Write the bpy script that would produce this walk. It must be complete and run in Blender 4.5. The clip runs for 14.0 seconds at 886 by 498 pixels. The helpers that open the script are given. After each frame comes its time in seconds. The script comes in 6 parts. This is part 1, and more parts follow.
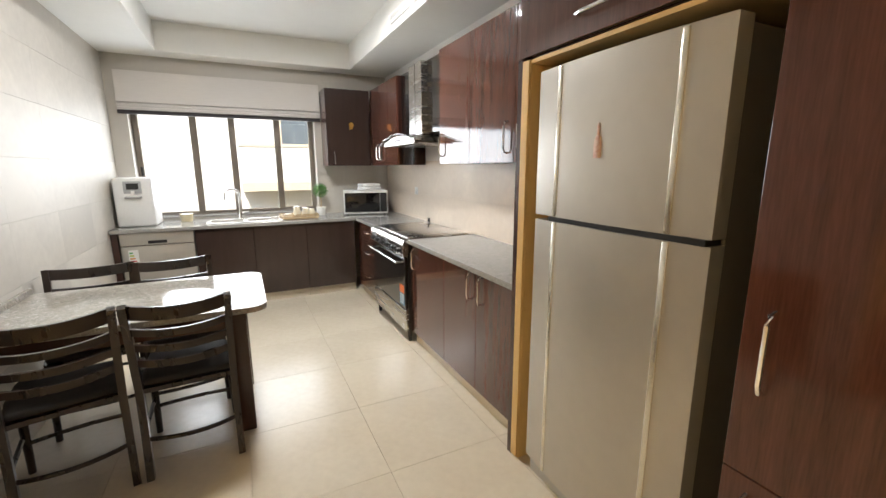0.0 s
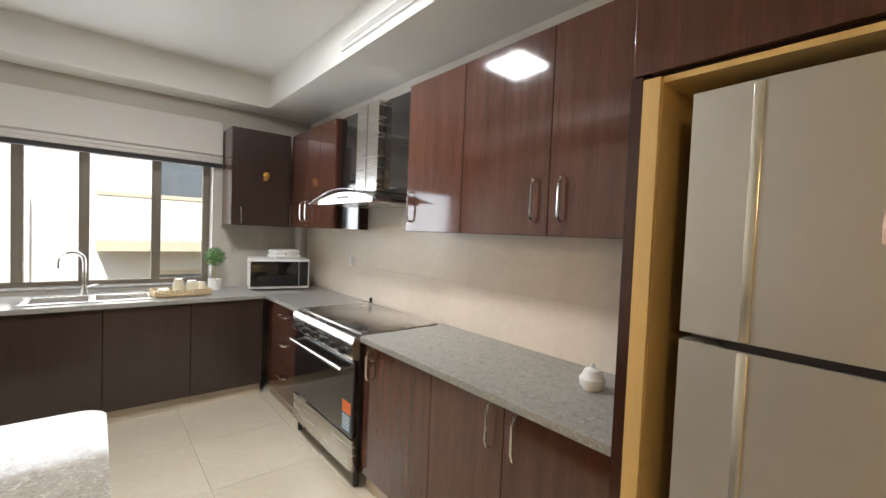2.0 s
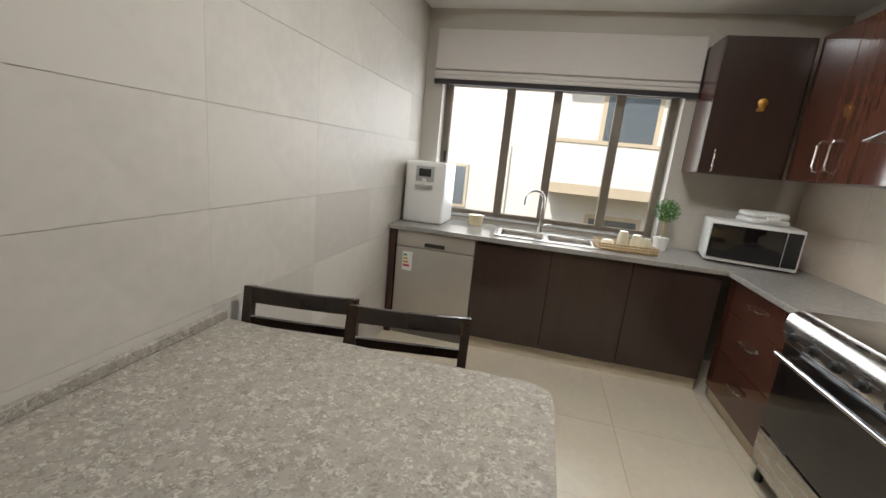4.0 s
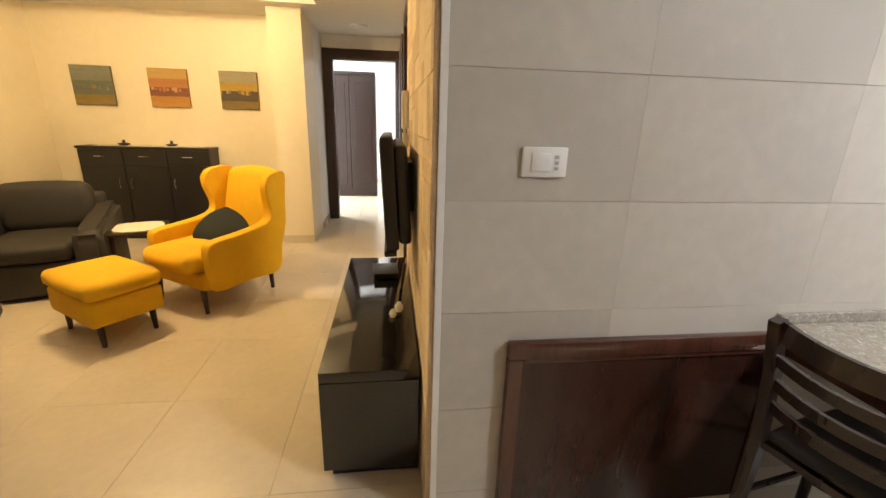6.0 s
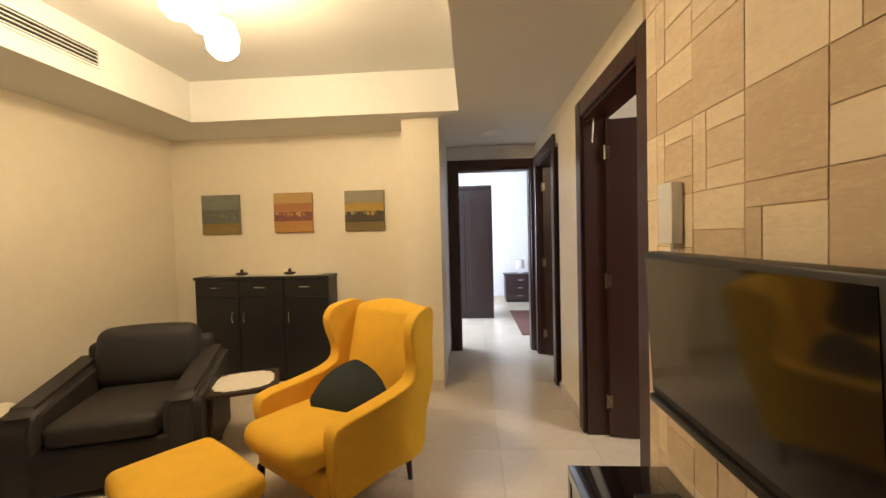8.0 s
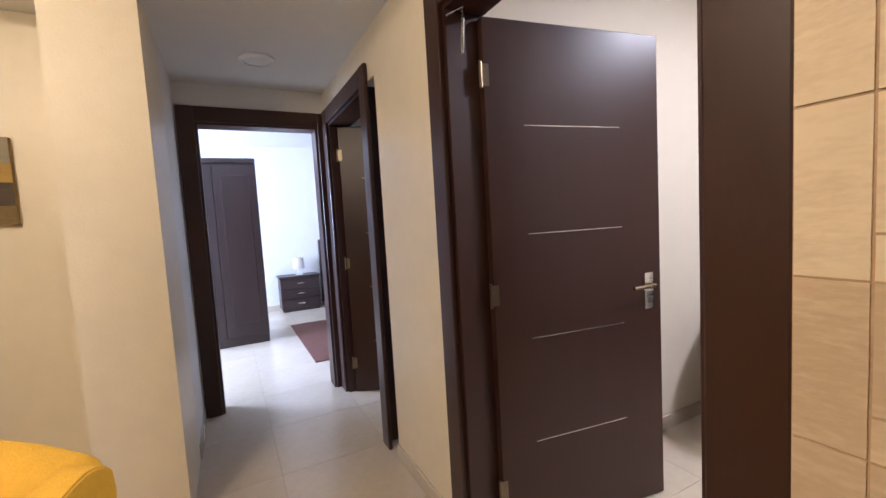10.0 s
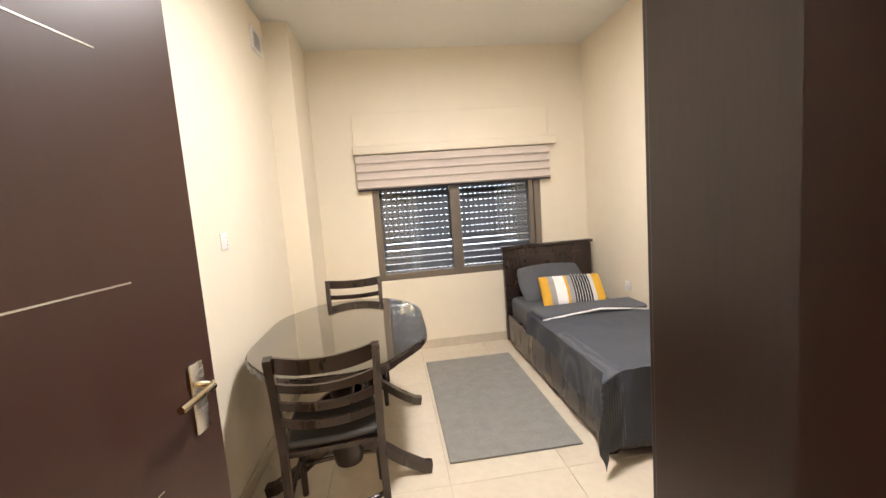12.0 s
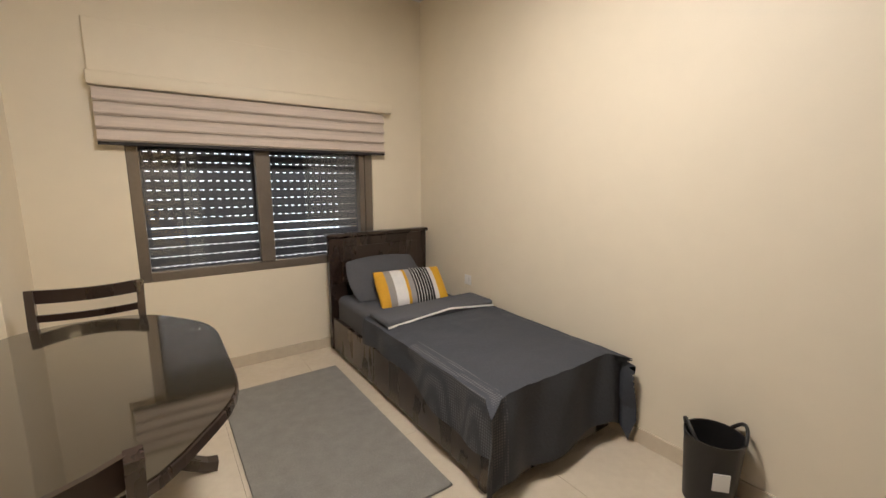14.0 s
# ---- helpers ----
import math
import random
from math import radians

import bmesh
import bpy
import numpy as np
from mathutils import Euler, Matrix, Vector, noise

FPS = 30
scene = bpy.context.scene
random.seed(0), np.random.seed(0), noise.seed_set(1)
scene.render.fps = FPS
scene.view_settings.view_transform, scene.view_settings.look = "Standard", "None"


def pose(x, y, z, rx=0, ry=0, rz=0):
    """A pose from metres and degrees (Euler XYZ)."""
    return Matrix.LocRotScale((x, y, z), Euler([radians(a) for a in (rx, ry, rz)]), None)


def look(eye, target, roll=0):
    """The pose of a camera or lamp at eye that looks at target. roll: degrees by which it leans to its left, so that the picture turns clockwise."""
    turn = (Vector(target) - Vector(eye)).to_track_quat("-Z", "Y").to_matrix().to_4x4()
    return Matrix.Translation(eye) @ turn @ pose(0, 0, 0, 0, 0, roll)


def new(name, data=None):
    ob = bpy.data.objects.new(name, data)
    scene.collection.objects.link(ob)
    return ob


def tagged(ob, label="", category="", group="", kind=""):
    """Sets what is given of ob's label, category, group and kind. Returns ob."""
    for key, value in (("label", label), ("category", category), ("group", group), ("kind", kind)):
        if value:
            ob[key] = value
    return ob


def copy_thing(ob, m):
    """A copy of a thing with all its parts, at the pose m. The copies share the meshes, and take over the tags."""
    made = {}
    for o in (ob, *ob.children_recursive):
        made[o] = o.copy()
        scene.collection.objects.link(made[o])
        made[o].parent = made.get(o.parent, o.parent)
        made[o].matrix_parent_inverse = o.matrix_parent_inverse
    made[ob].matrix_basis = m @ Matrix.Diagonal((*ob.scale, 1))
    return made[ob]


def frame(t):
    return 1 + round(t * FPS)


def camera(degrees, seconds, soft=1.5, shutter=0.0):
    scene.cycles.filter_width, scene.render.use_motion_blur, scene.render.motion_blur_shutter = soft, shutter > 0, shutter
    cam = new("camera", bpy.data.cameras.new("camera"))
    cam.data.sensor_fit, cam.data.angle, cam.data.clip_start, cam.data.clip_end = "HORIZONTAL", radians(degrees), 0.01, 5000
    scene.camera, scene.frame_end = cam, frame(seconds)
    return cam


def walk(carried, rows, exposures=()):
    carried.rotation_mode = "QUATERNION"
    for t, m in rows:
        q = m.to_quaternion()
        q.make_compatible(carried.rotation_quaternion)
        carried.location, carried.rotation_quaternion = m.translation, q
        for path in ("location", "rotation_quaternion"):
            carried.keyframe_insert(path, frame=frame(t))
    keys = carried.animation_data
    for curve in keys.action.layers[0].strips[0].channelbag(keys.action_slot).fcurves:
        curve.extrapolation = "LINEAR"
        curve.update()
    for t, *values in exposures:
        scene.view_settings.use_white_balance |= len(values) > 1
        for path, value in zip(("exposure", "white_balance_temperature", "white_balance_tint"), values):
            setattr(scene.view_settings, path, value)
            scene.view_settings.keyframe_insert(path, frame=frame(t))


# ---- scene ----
cam = camera(94.1, 14.0)
PATH = [
    (0, (1.174, -1.114, 1.485), (2.028, 0.652, 1.096), -0.2),
    (0.5, (1.175, -0.915, 1.482), (2.183, 0.793, 1.221), 1.0),
    (1, (1.021, -0.634, 1.547), (2.333, 0.873, 1.46), 0.7),
    (1.5, (1.047, -0.381, 1.519), (2.417, 1.075, 1.461), 1.2),
    (2, (1.209, -0.055, 1.501), (2.497, 1.474, 1.429), 2.3),
    (2.2, (1.238, 0.082, 1.488), (2.5, 1.63, 1.424), 2.6),
    (4.3, (1.105, 0.777, 1.434), (0.359, 2.553, 0.899), 6.4),
    (4.5, (1.1, 0.679, 1.413), (0.177, 2.338, 0.785), 6.9),
    (5, (1.17, 0.495, 1.383), (-0.206, 1.737, 0.632), 6.4),
    (5.5, (1.265, 0.224, 1.399), (-0.475, 0.884, 0.667), 1.8),
    (6, (1.17, -0.155, 1.404), (-0.727, 0.094, 0.821), 1.7),
    (6.5, (0.949, -0.364, 1.408), (-1.007, -0.43, 0.996), 1.2),
    (7, (0.617, -0.517, 1.383), (-1.358, -0.778, 1.205), 0.3),
    (7.2, (0.504, -0.612, 1.401), (-1.477, -0.865, 1.293), -0.3),
    (9.3, (-0.898, -0.859, 1.418), (-2.868, -0.568, 1.228), -2.5),
    (9.5, (-1.068, -0.865, 1.41), (-3.011, -0.429, 1.22), -2.4),
    (10, (-1.456, -0.803, 1.407), (-3.223, 0.121, 1.256), -3.3),
    (10.5, (-1.77, -0.597, 1.413), (-3.125, 0.871, 1.313), -3.4),
    (11, (-2.042, -0.397, 1.437), (-2.781, 1.457, 1.313), -3.6),
    (11.5, (-2.129, -0.254, 1.432), (-2.221, 1.735, 1.249), -4.9),
    (12, (-2.212, -0.092, 1.425), (-1.975, 1.883, 1.211), -4.4),
    (12.5, (-2.287, 0.093, 1.426), (-1.824, 2.022, 1.172), -3.8),
    (13, (-2.411, 0.25, 1.428), (-1.743, 2.11, 1.124), -2.4),
    (13.5, (-2.334, 0.458, 1.43), (-1.519, 2.252, 1.088), -0.9),
    (14, (-2.244, 0.662, 1.394), (-1.118, 2.282, 1.065), 0.1),
]
EXPO = [(0.0, 1.08, 6500, 11), (2.0, 0.82, 6500, 11), (4.5, 0.28, 6750, 11), (5.0, 0.52, 7000, 12), (5.5, 0.95, 7500, 15), (6.0, 1.07, 6700, 13), (6.5, 0.75, 6200, 12), (7.0, 0.4, 6000, 13), (9.4, 0.55, 5080, 22), (10.0, 0.50, 4960, 24), (10.5, 0.76, 5280, 22), (11.0, 1.05, 5600, 17), (11.5, 1.10, 5550, 14), (12.5, 1.0, 5550, 17), (13.0, 0.72, 5600, 15), (13.5, 0.45, 5700, 15), (14.0, 0.28, 5750, 15)]
walk(cam, [(t, look(eye, target, roll)) for t, eye, target, roll in PATH], EXPO)

# ---- world and lights ----
world = bpy.data.worlds.new("world")
scene.world = world
world.use_nodes = True
wn = world.node_tree
sky = wn.nodes.new("ShaderNodeTexSky")
sky.sky_type, sky.sun_disc = "NISHITA", False
sky.sun_elevation, sky.sun_rotation = radians(38), radians(195)
wn.links.new(sky.outputs[0], wn.nodes["Background"].inputs[0])
wn.nodes["Background"].inputs[1].default_value = 0.15


def lamp(kind, name, where, power, colour, size=0.1, size_y=None, aim=None):
    data = bpy.data.lights.new(name, kind)
    data.energy, data.color = power, colour
    if kind == "AREA":
        data.shape = "RECTANGLE" if size_y else "DISK"
        data.size = size
        if size_y:
            data.size_y = size_y
    elif kind == "SUN":
        data.angle = size
    else:
        data.shadow_soft_size = size
    ob = new(name, data)
    ob.matrix_world = look(where, aim) if aim else pose(*where)
    return ob


lamp("SUN", "sun", (-8, -30, 25), 3.4, (1.0, 0.95, 0.88), radians(0.5), aim=(0, 0, 0))
WINDOW_COOL = (0.86, 0.93, 1.0)
WARM = (1.0, 0.71, 0.34)
lamp("AREA", "kitchen_window_light", (1.1, 4.52, 1.55), 18, WINDOW_COOL, 1.75, 1.0, aim=(1.1, 0, 1.3))
lamp("AREA", "end_room_window_light", (-7.0, -3.1, 1.6), 160, WINDOW_COOL, 1.4, 1.3, aim=(-7.0, 0, 1.2))

# ---- materials ----


def mat(name, colour, rough=0.5, metal=0.0, vary=0.12, scale=6.0, bump=0.0, bump_scale=60.0, coat=0.0, second=None, stretch=(1, 1, 1), random=0.0, spec=0.5, detail=5.0, rough_vary=0.08):
    """A surface with two scales of noise in its colour, a rougher and a smoother share, and fine relief."""
    m = bpy.data.materials.new(name)
    m.use_nodes = True
    t = m.node_tree
    b = t.nodes["Principled BSDF"]
    b.inputs["Metallic"].default_value = metal
    b.inputs["Specular IOR Level"].default_value = spec
    b.inputs["Coat Weight"].default_value = coat
    b.inputs["Coat Roughness"].default_value = 0.06
    co = t.nodes.new("ShaderNodeTexCoord")
    mp = t.nodes.new("ShaderNodeMapping")
    mp.inputs["Scale"].default_value = stretch
    t.links.new(co.outputs["Object"], mp.inputs[0])
    n1 = t.nodes.new("ShaderNodeTexNoise")
    n1.inputs["Scale"].default_value, n1.inputs["Detail"].default_value = scale, detail
    n2 = t.nodes.new("ShaderNodeTexNoise")
    n2.inputs["Scale"].default_value, n2.inputs["Detail"].default_value = scale * 9, 3
    for n in (n1, n2):
        t.links.new(mp.outputs[0], n.inputs["Vector"])
    add = t.nodes.new("ShaderNodeMath")
    add.operation = "MULTIPLY_ADD"
    add.inputs[1].default_value = 0.45
    t.links.new(n2.outputs[0], add.inputs[0])
    half = t.nodes.new("ShaderNodeMath")
    half.operation = "MULTIPLY"
    half.inputs[1].default_value = 0.55
    t.links.new(n1.outputs[0], half.inputs[0])
    t.links.new(half.outputs[0], add.inputs[2])
    source = add.outputs[0]
    if random:
        info = t.nodes.new("ShaderNodeObjectInfo")
        r = t.nodes.new("ShaderNodeMath")
        r.operation = "MULTIPLY_ADD"
        r.inputs[1].default_value = random
        t.links.new(info.outputs["Random"], r.inputs[0])
        t.links.new(source, r.inputs[2])
        shift = t.nodes.new("ShaderNodeMath")
        shift.operation = "SUBTRACT"
        shift.inputs[1].default_value = random / 2
        t.links.new(r.outputs[0], shift.inputs[0])
        source = shift.outputs[0]
    ramp = t.nodes.new("ShaderNodeValToRGB")
    ramp.color_ramp.elements[0].position, ramp.color_ramp.elements[1].position = 0.3, 0.7
    dark = second or tuple(c * (1 - vary) for c in colour)
    light = colour if second else tuple(min(1, c * (1 + vary)) for c in colour)
    ramp.color_ramp.elements[0].color = (*dark, 1)
    ramp.color_ramp.elements[1].color = (*light, 1)
    t.links.new(source, ramp.inputs[0])
    t.links.new(ramp.outputs[0], b.inputs["Base Color"])
    rr = t.nodes.new("ShaderNodeMapRange")
    rr.inputs["To Min"].default_value, rr.inputs["To Max"].default_value = max(0.0, rough - rough_vary), min(1.0, rough + rough_vary)
    t.links.new(n1.outputs[0], rr.inputs[0])
    t.links.new(rr.outputs[0], b.inputs["Roughness"])
    if bump:
        nb = t.nodes.new("ShaderNodeTexNoise")
        nb.inputs["Scale"].default_value, nb.inputs["Detail"].default_value = bump_scale, 4
        t.links.new(mp.outputs[0], nb.inputs["Vector"])
        bp = t.nodes.new("ShaderNodeBump")
        bp.inputs["Strength"].default_value, bp.inputs["Distance"].default_value = bump, 0.01
        t.links.new(nb.outputs[0], bp.inputs["Height"])
        t.links.new(bp.outputs[0], b.inputs["Normal"])
    return m


def glow(name, colour, strength):
    m = bpy.data.materials.new(name)
    m.use_nodes = True
    b = m.node_tree.nodes["Principled BSDF"]
    b.inputs["Base Color"].default_value = (*colour, 1)
    b.inputs["Emission Color"].default_value = (*colour, 1)
    b.inputs["Emission Strength"].default_value = strength
    return m


def glass(name, colour=(0.95, 0.97, 0.97), rough=0.0):
    m = bpy.data.materials.new(name)
    m.use_nodes = True
    b = m.node_tree.nodes["Principled BSDF"]
    b.inputs["Base Color"].default_value = (*colour, 1)
    b.inputs["Transmission Weight"].default_value = 1.0
    b.inputs["Roughness"].default_value = rough
    b.inputs["IOR"].default_value = 1.45
    return m


M_PAINT = mat("wall_paint", (0.80, 0.72, 0.56), 0.42, vary=0.04, scale=1.2, bump=0.08, bump_scale=90)
M_PAINT_PLAIN = mat("bedroom_paint", (0.80, 0.72, 0.57), 0.55, vary=0.025, scale=0.9, bump=0.05, bump_scale=120)
M_PAINT_HALL = mat("hall_paint", (0.82, 0.80, 0.76), 0.55, vary=0.03, scale=1.0, bump=0.05, bump_scale=120)
M_CEIL = mat("ceiling_paint", (0.76, 0.75, 0.71), 0.7, vary=0.02, scale=1.0, bump=0.04, bump_scale=120)
M_FLOOR = mat("floor_tile", (0.66, 0.58, 0.45), 0.24, vary=0.05, scale=2.5, random=0.12, second=(0.58, 0.50, 0.38))
M_GROUT = mat("grout", (0.56, 0.49, 0.385), 0.85, vary=0.1, scale=20)
M_WTILE = mat("wall_tile", (0.58, 0.54, 0.475), 0.5, vary=0.07, scale=2.2, random=0.5, second=(0.49, 0.455, 0.40))
M_SPLASH = mat("splashback_tile", (0.74, 0.64, 0.53), 0.42, vary=0.09, scale=2.2, random=0.05, second=(0.66, 0.565, 0.465))
M_WGROUT = mat("wall_grout", (0.50, 0.46, 0.40), 0.85, vary=0.1, scale=20)
M_STONE = mat("cladding_stone", (0.86, 0.72, 0.51), 0.8, vary=0.24, scale=5, random=0.5, second=(0.64, 0.49, 0.315), stretch=(0.7, 1, 2.2), bump=0.22, bump_scale=26)
M_STONE_GAP = mat("stone_joint", (0.55, 0.39, 0.23), 0.9, vary=0.2, scale=12)
M_WOOD = mat("cabinet_wood", (0.118, 0.045, 0.029), 0.09, vary=0.3, scale=3.0, second=(0.060, 0.022, 0.0145), stretch=(7, 7, 0.5), coat=0.4, random=0.06)
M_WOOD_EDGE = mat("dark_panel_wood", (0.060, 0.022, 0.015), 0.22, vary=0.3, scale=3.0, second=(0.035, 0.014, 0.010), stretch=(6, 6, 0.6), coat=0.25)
M_DOOR = mat("door_wood", (0.047, 0.018, 0.012), 0.37, vary=0.25, scale=2.0, second=(0.040, 0.0158, 0.0108), stretch=(8, 8, 0.5), coat=0.0)
# Same brown cabinet wood; the backlit shade of the window-side fronts is in its colour.
M_WOOD_BACKLIT = mat("backlit_front", (0.050, 0.030, 0.024), 0.20, vary=0.15, scale=3.0, second=(0.038, 0.023, 0.019), stretch=(6, 6, 0.6), coat=0.2)
M_CHAIR = mat("chair_wood", (0.027, 0.016, 0.012), 0.28, vary=0.12, scale=3.0, stretch=(3, 3, 0.8), coat=0.3)
M_LEATHER = mat("black_leather", (0.024, 0.020, 0.017), 0.6, vary=0.2, scale=8, bump=0.15, bump_scale=140)
M_BLACK = mat("black_gloss", (0.010, 0.009, 0.009), 0.10, vary=0.2, scale=5, coat=0.5)
M_BLACKMAT = mat("black_plastic", (0.014, 0.013, 0.013), 0.4, vary=0.2, scale=9)
M_STEEL = mat("stainless_steel", (0.62, 0.60, 0.57), 0.26, metal=1.0, vary=0.05, scale=3, stretch=(1, 1, 14))
M_CHROME = mat("chrome", (0.75, 0.74, 0.72), 0.10, metal=1.0, vary=0.03, scale=8)
M_BRASS = mat("brass", (0.55, 0.46, 0.30), 0.22, metal=1.0, vary=0.08, scale=8)
M_GILT = mat("gilt_metal", (0.72, 0.42, 0.10), 0.3, metal=0.9, vary=0.1, scale=20)
M_FRIDGE = mat("fridge_paint", (0.52, 0.49, 0.44), 0.34, metal=0.55, vary=0.04, scale=2, bump=0.03, bump_scale=220)
M_FRIDGE_DARK = mat("fridge_side", (0.16, 0.145, 0.125), 0.42, metal=0.3, vary=0.06, scale=3)
M_WHITE = mat("white_plastic", (0.80, 0.79, 0.76), 0.35, vary=0.03, scale=6)
M_GREYP = mat("grey_plastic", (0.42, 0.42, 0.41), 0.4, vary=0.05, scale=6)
M_ALU = mat("bronze_aluminium", (0.21, 0.18, 0.145), 0.38, metal=0.5, vary=0.08, scale=6)
M_BLIND = mat("blind_cloth", (0.66, 0.62, 0.58), 0.85, vary=0.05, scale=8, stretch=(1, 1, 12), bump=0.2, bump_scale=160)
M_BLIND_BED = mat("bedroom_blind_cloth", (0.62, 0.54, 0.47), 0.85, vary=0.16, scale=3, stretch=(0.6, 1, 22), bump=0.2, bump_scale=120)
M_BLIND_DARK = mat("blind_band", (0.035, 0.03, 0.03), 0.8, vary=0.1, scale=8)
M_YELLOW = mat("yellow_cloth", (0.76, 0.43, 0.008), 0.85, vary=0.08, scale=10, bump=0.25, bump_scale=220)
M_DARKLEG = mat("dark_leg_wood", (0.035, 0.018, 0.011), 0.35, vary=0.2, scale=6)
M_CUSHION = mat("dark_green_cloth", (0.012, 0.018, 0.014), 0.8, vary=0.2, scale=12, bump=0.2, bump_scale=180)
M_LACE = mat("lace_cloth", (0.74, 0.68, 0.55), 0.9, vary=0.12, scale=30, bump=0.6, bump_scale=90)
M_BEDDING = mat("grey_bedding", (0.050, 0.055, 0.067), 0.85, vary=0.12, scale=7, bump=0.3, bump_scale=70)
M_PILLOW = mat("grey_pillow", (0.085, 0.088, 0.098), 0.85, vary=0.1, scale=9, bump=0.25, bump_scale=90)
M_RUG = mat("grey_rug", (0.30, 0.285, 0.255), 0.95, vary=0.14, scale=14, bump=0.8, bump_scale=300)
M_GREEN = mat("leaf_green", (0.07, 0.19, 0.03), 0.6, vary=0.35, scale=30)
M_WICKER = mat("wicker", (0.50, 0.36, 0.19), 0.7, vary=0.2, scale=30)
M_SHUTTER = mat("shutter_slat", (0.075, 0.078, 0.085), 0.5, vary=0.08, scale=5)
M_GLASS = glass("pane_glass")
M_RENDER = mat("outside_render", (0.84, 0.81, 0.74), 0.9, vary=0.06, scale=0.8, bump=0.1, bump_scale=20)
M_OUTBAND = mat("outside_band", (0.60, 0.50, 0.36), 0.9, vary=0.08, scale=0.8)
M_OUTWIN = mat("outside_window", (0.10, 0.12, 0.14), 0.15, vary=0.1, scale=1.0)
M_GROUND = mat("outside_ground", (0.36, 0.33, 0.29), 0.95, vary=0.15, scale=0.4)


def granite(name, base, dark, light, size, rough=0.12):
    m = bpy.data.materials.new(name)
    m.use_nodes = True
    t = m.node_tree
    b = t.nodes["Principled BSDF"]
    b.inputs["Specular IOR Level"].default_value = 0.2
    co = t.nodes.new("ShaderNodeTexCoord")
    noise_ = t.nodes.new("ShaderNodeTexNoise")
    noise_.inputs["Scale"].default_value, noise_.inputs["Detail"].default_value = size * 0.8, 4
    mix = t.nodes.new("ShaderNodeMixRGB")
    mix.inputs[0].default_value = 0.06
    t.links.new(co.outputs["Object"], noise_.inputs["Vector"])
    t.links.new(co.outputs["Object"], mix.inputs[1])
    t.links.new(noise_.outputs["Color"], mix.inputs[2])
    v = t.nodes.new("ShaderNodeTexVoronoi")
    v.inputs["Scale"].default_value = size
    t.links.new(mix.outputs[0], v.inputs["Vector"])
    sep = t.nodes.new("ShaderNodeSeparateColor")
    t.links.new(v.outputs["Color"], sep.inputs[0])
    ramp = t.nodes.new("ShaderNodeValToRGB")
    e = ramp.color_ramp.elements
    e[0].position, e[1].position = 0.0, 1.0
    e[0].color, e[1].color = (*dark, 1), (*light, 1)
    mid = e.new(0.35)
    mid.color = (*base, 1)
    mid = e.new(0.75)
    mid.color = (*base, 1)
    t.links.new(sep.outputs[0], ramp.inputs[0])
    t.links.new(ramp.outputs[0], b.inputs["Base Color"])
    b.inputs["Roughness"].default_value = rough
    return m


M_GRANITE = granite("grey_granite", (0.31, 0.295, 0.27), (0.23, 0.22, 0.20), (0.38, 0.36, 0.335), 95, 0.09)
M_TABLETOP = granite("speckled_stone_top", (0.37, 0.335, 0.285), (0.27, 0.24, 0.205), (0.54, 0.50, 0.44), 88, 0.07)

# ---- building helpers ----


def box(bm, x0, x1, y0, y1, z0, z1, bevel=0.0, segments=2):
    made = bmesh.ops.create_cube(bm, size=1)["verts"]
    for v in made:
        v.co = Vector(((x0 + x1) / 2 + v.co.x * (x1 - x0), (y0 + y1) / 2 + v.co.y * (y1 - y0), (z0 + z1) / 2 + v.co.z * (z1 - z0)))
    if bevel:
        edges = {e for v in made for e in v.link_edges}
        bmesh.ops.bevel(bm, geom=list(edges), offset=bevel, segments=segments, affect="EDGES", profile=0.5)
    return bm


def boxed(x0, x1, y0, y1, z0, z1, bevel=0.0, segments=2):
    return box(bmesh.new(), x0, x1, y0, y1, z0, z1, bevel, segments)


def prism(bm, outline, axis, a, b):
    """An outline of two coordinates, drawn out along the third axis from a to b."""
    def at(p, w):
        return {"x": (w, p[0], p[1]), "y": (p[0], w, p[1]), "z": (p[0], p[1], w)}[axis]
    lo = [bm.verts.new(at(p, a)) for p in outline]
    hi = [bm.verts.new(at(p, b)) for p in outline]
    n = len(outline)
    bm.faces.new(lo)
    bm.faces.new(list(reversed(hi)))
    for i in range(n):
        bm.faces.new((lo[(i + 1) % n], lo[i], hi[i], hi[(i + 1) % n]))
    bmesh.ops.recalc_face_normals(bm, faces=bm.faces)
    return bm


def tube(bm, points, radius, sides=8, taper=None):
    """A round bar along points."""
    pts = [Vector(p) for p in points]
    rings = []
    for i, p in enumerate(pts):
        way = (pts[min(i + 1, len(pts) - 1)] - pts[max(i - 1, 0)]).normalized()
        up = Vector((0, 0, 1)) if abs(way.z) < 0.9 else Vector((1, 0, 0))
        a = way.cross(up).normalized()
        c = way.cross(a)
        r = radius if taper is None else radius + (taper - radius) * i / (len(pts) - 1)
        rings.append([bm.verts.new(p + r * (math.cos(k * math.tau / sides) * a + math.sin(k * math.tau / sides) * c)) for k in range(sides)])
    for r0, r1 in zip(rings, rings[1:]):
        for k in range(sides):
            bm.faces.new((r0[k], r0[(k + 1) % sides], r1[(k + 1) % sides], r1[k]))
    bm.faces.new(rings[0])
    bm.faces.new(list(reversed(rings[-1])))
    bmesh.ops.recalc_face_normals(bm, faces=bm.faces)
    return bm


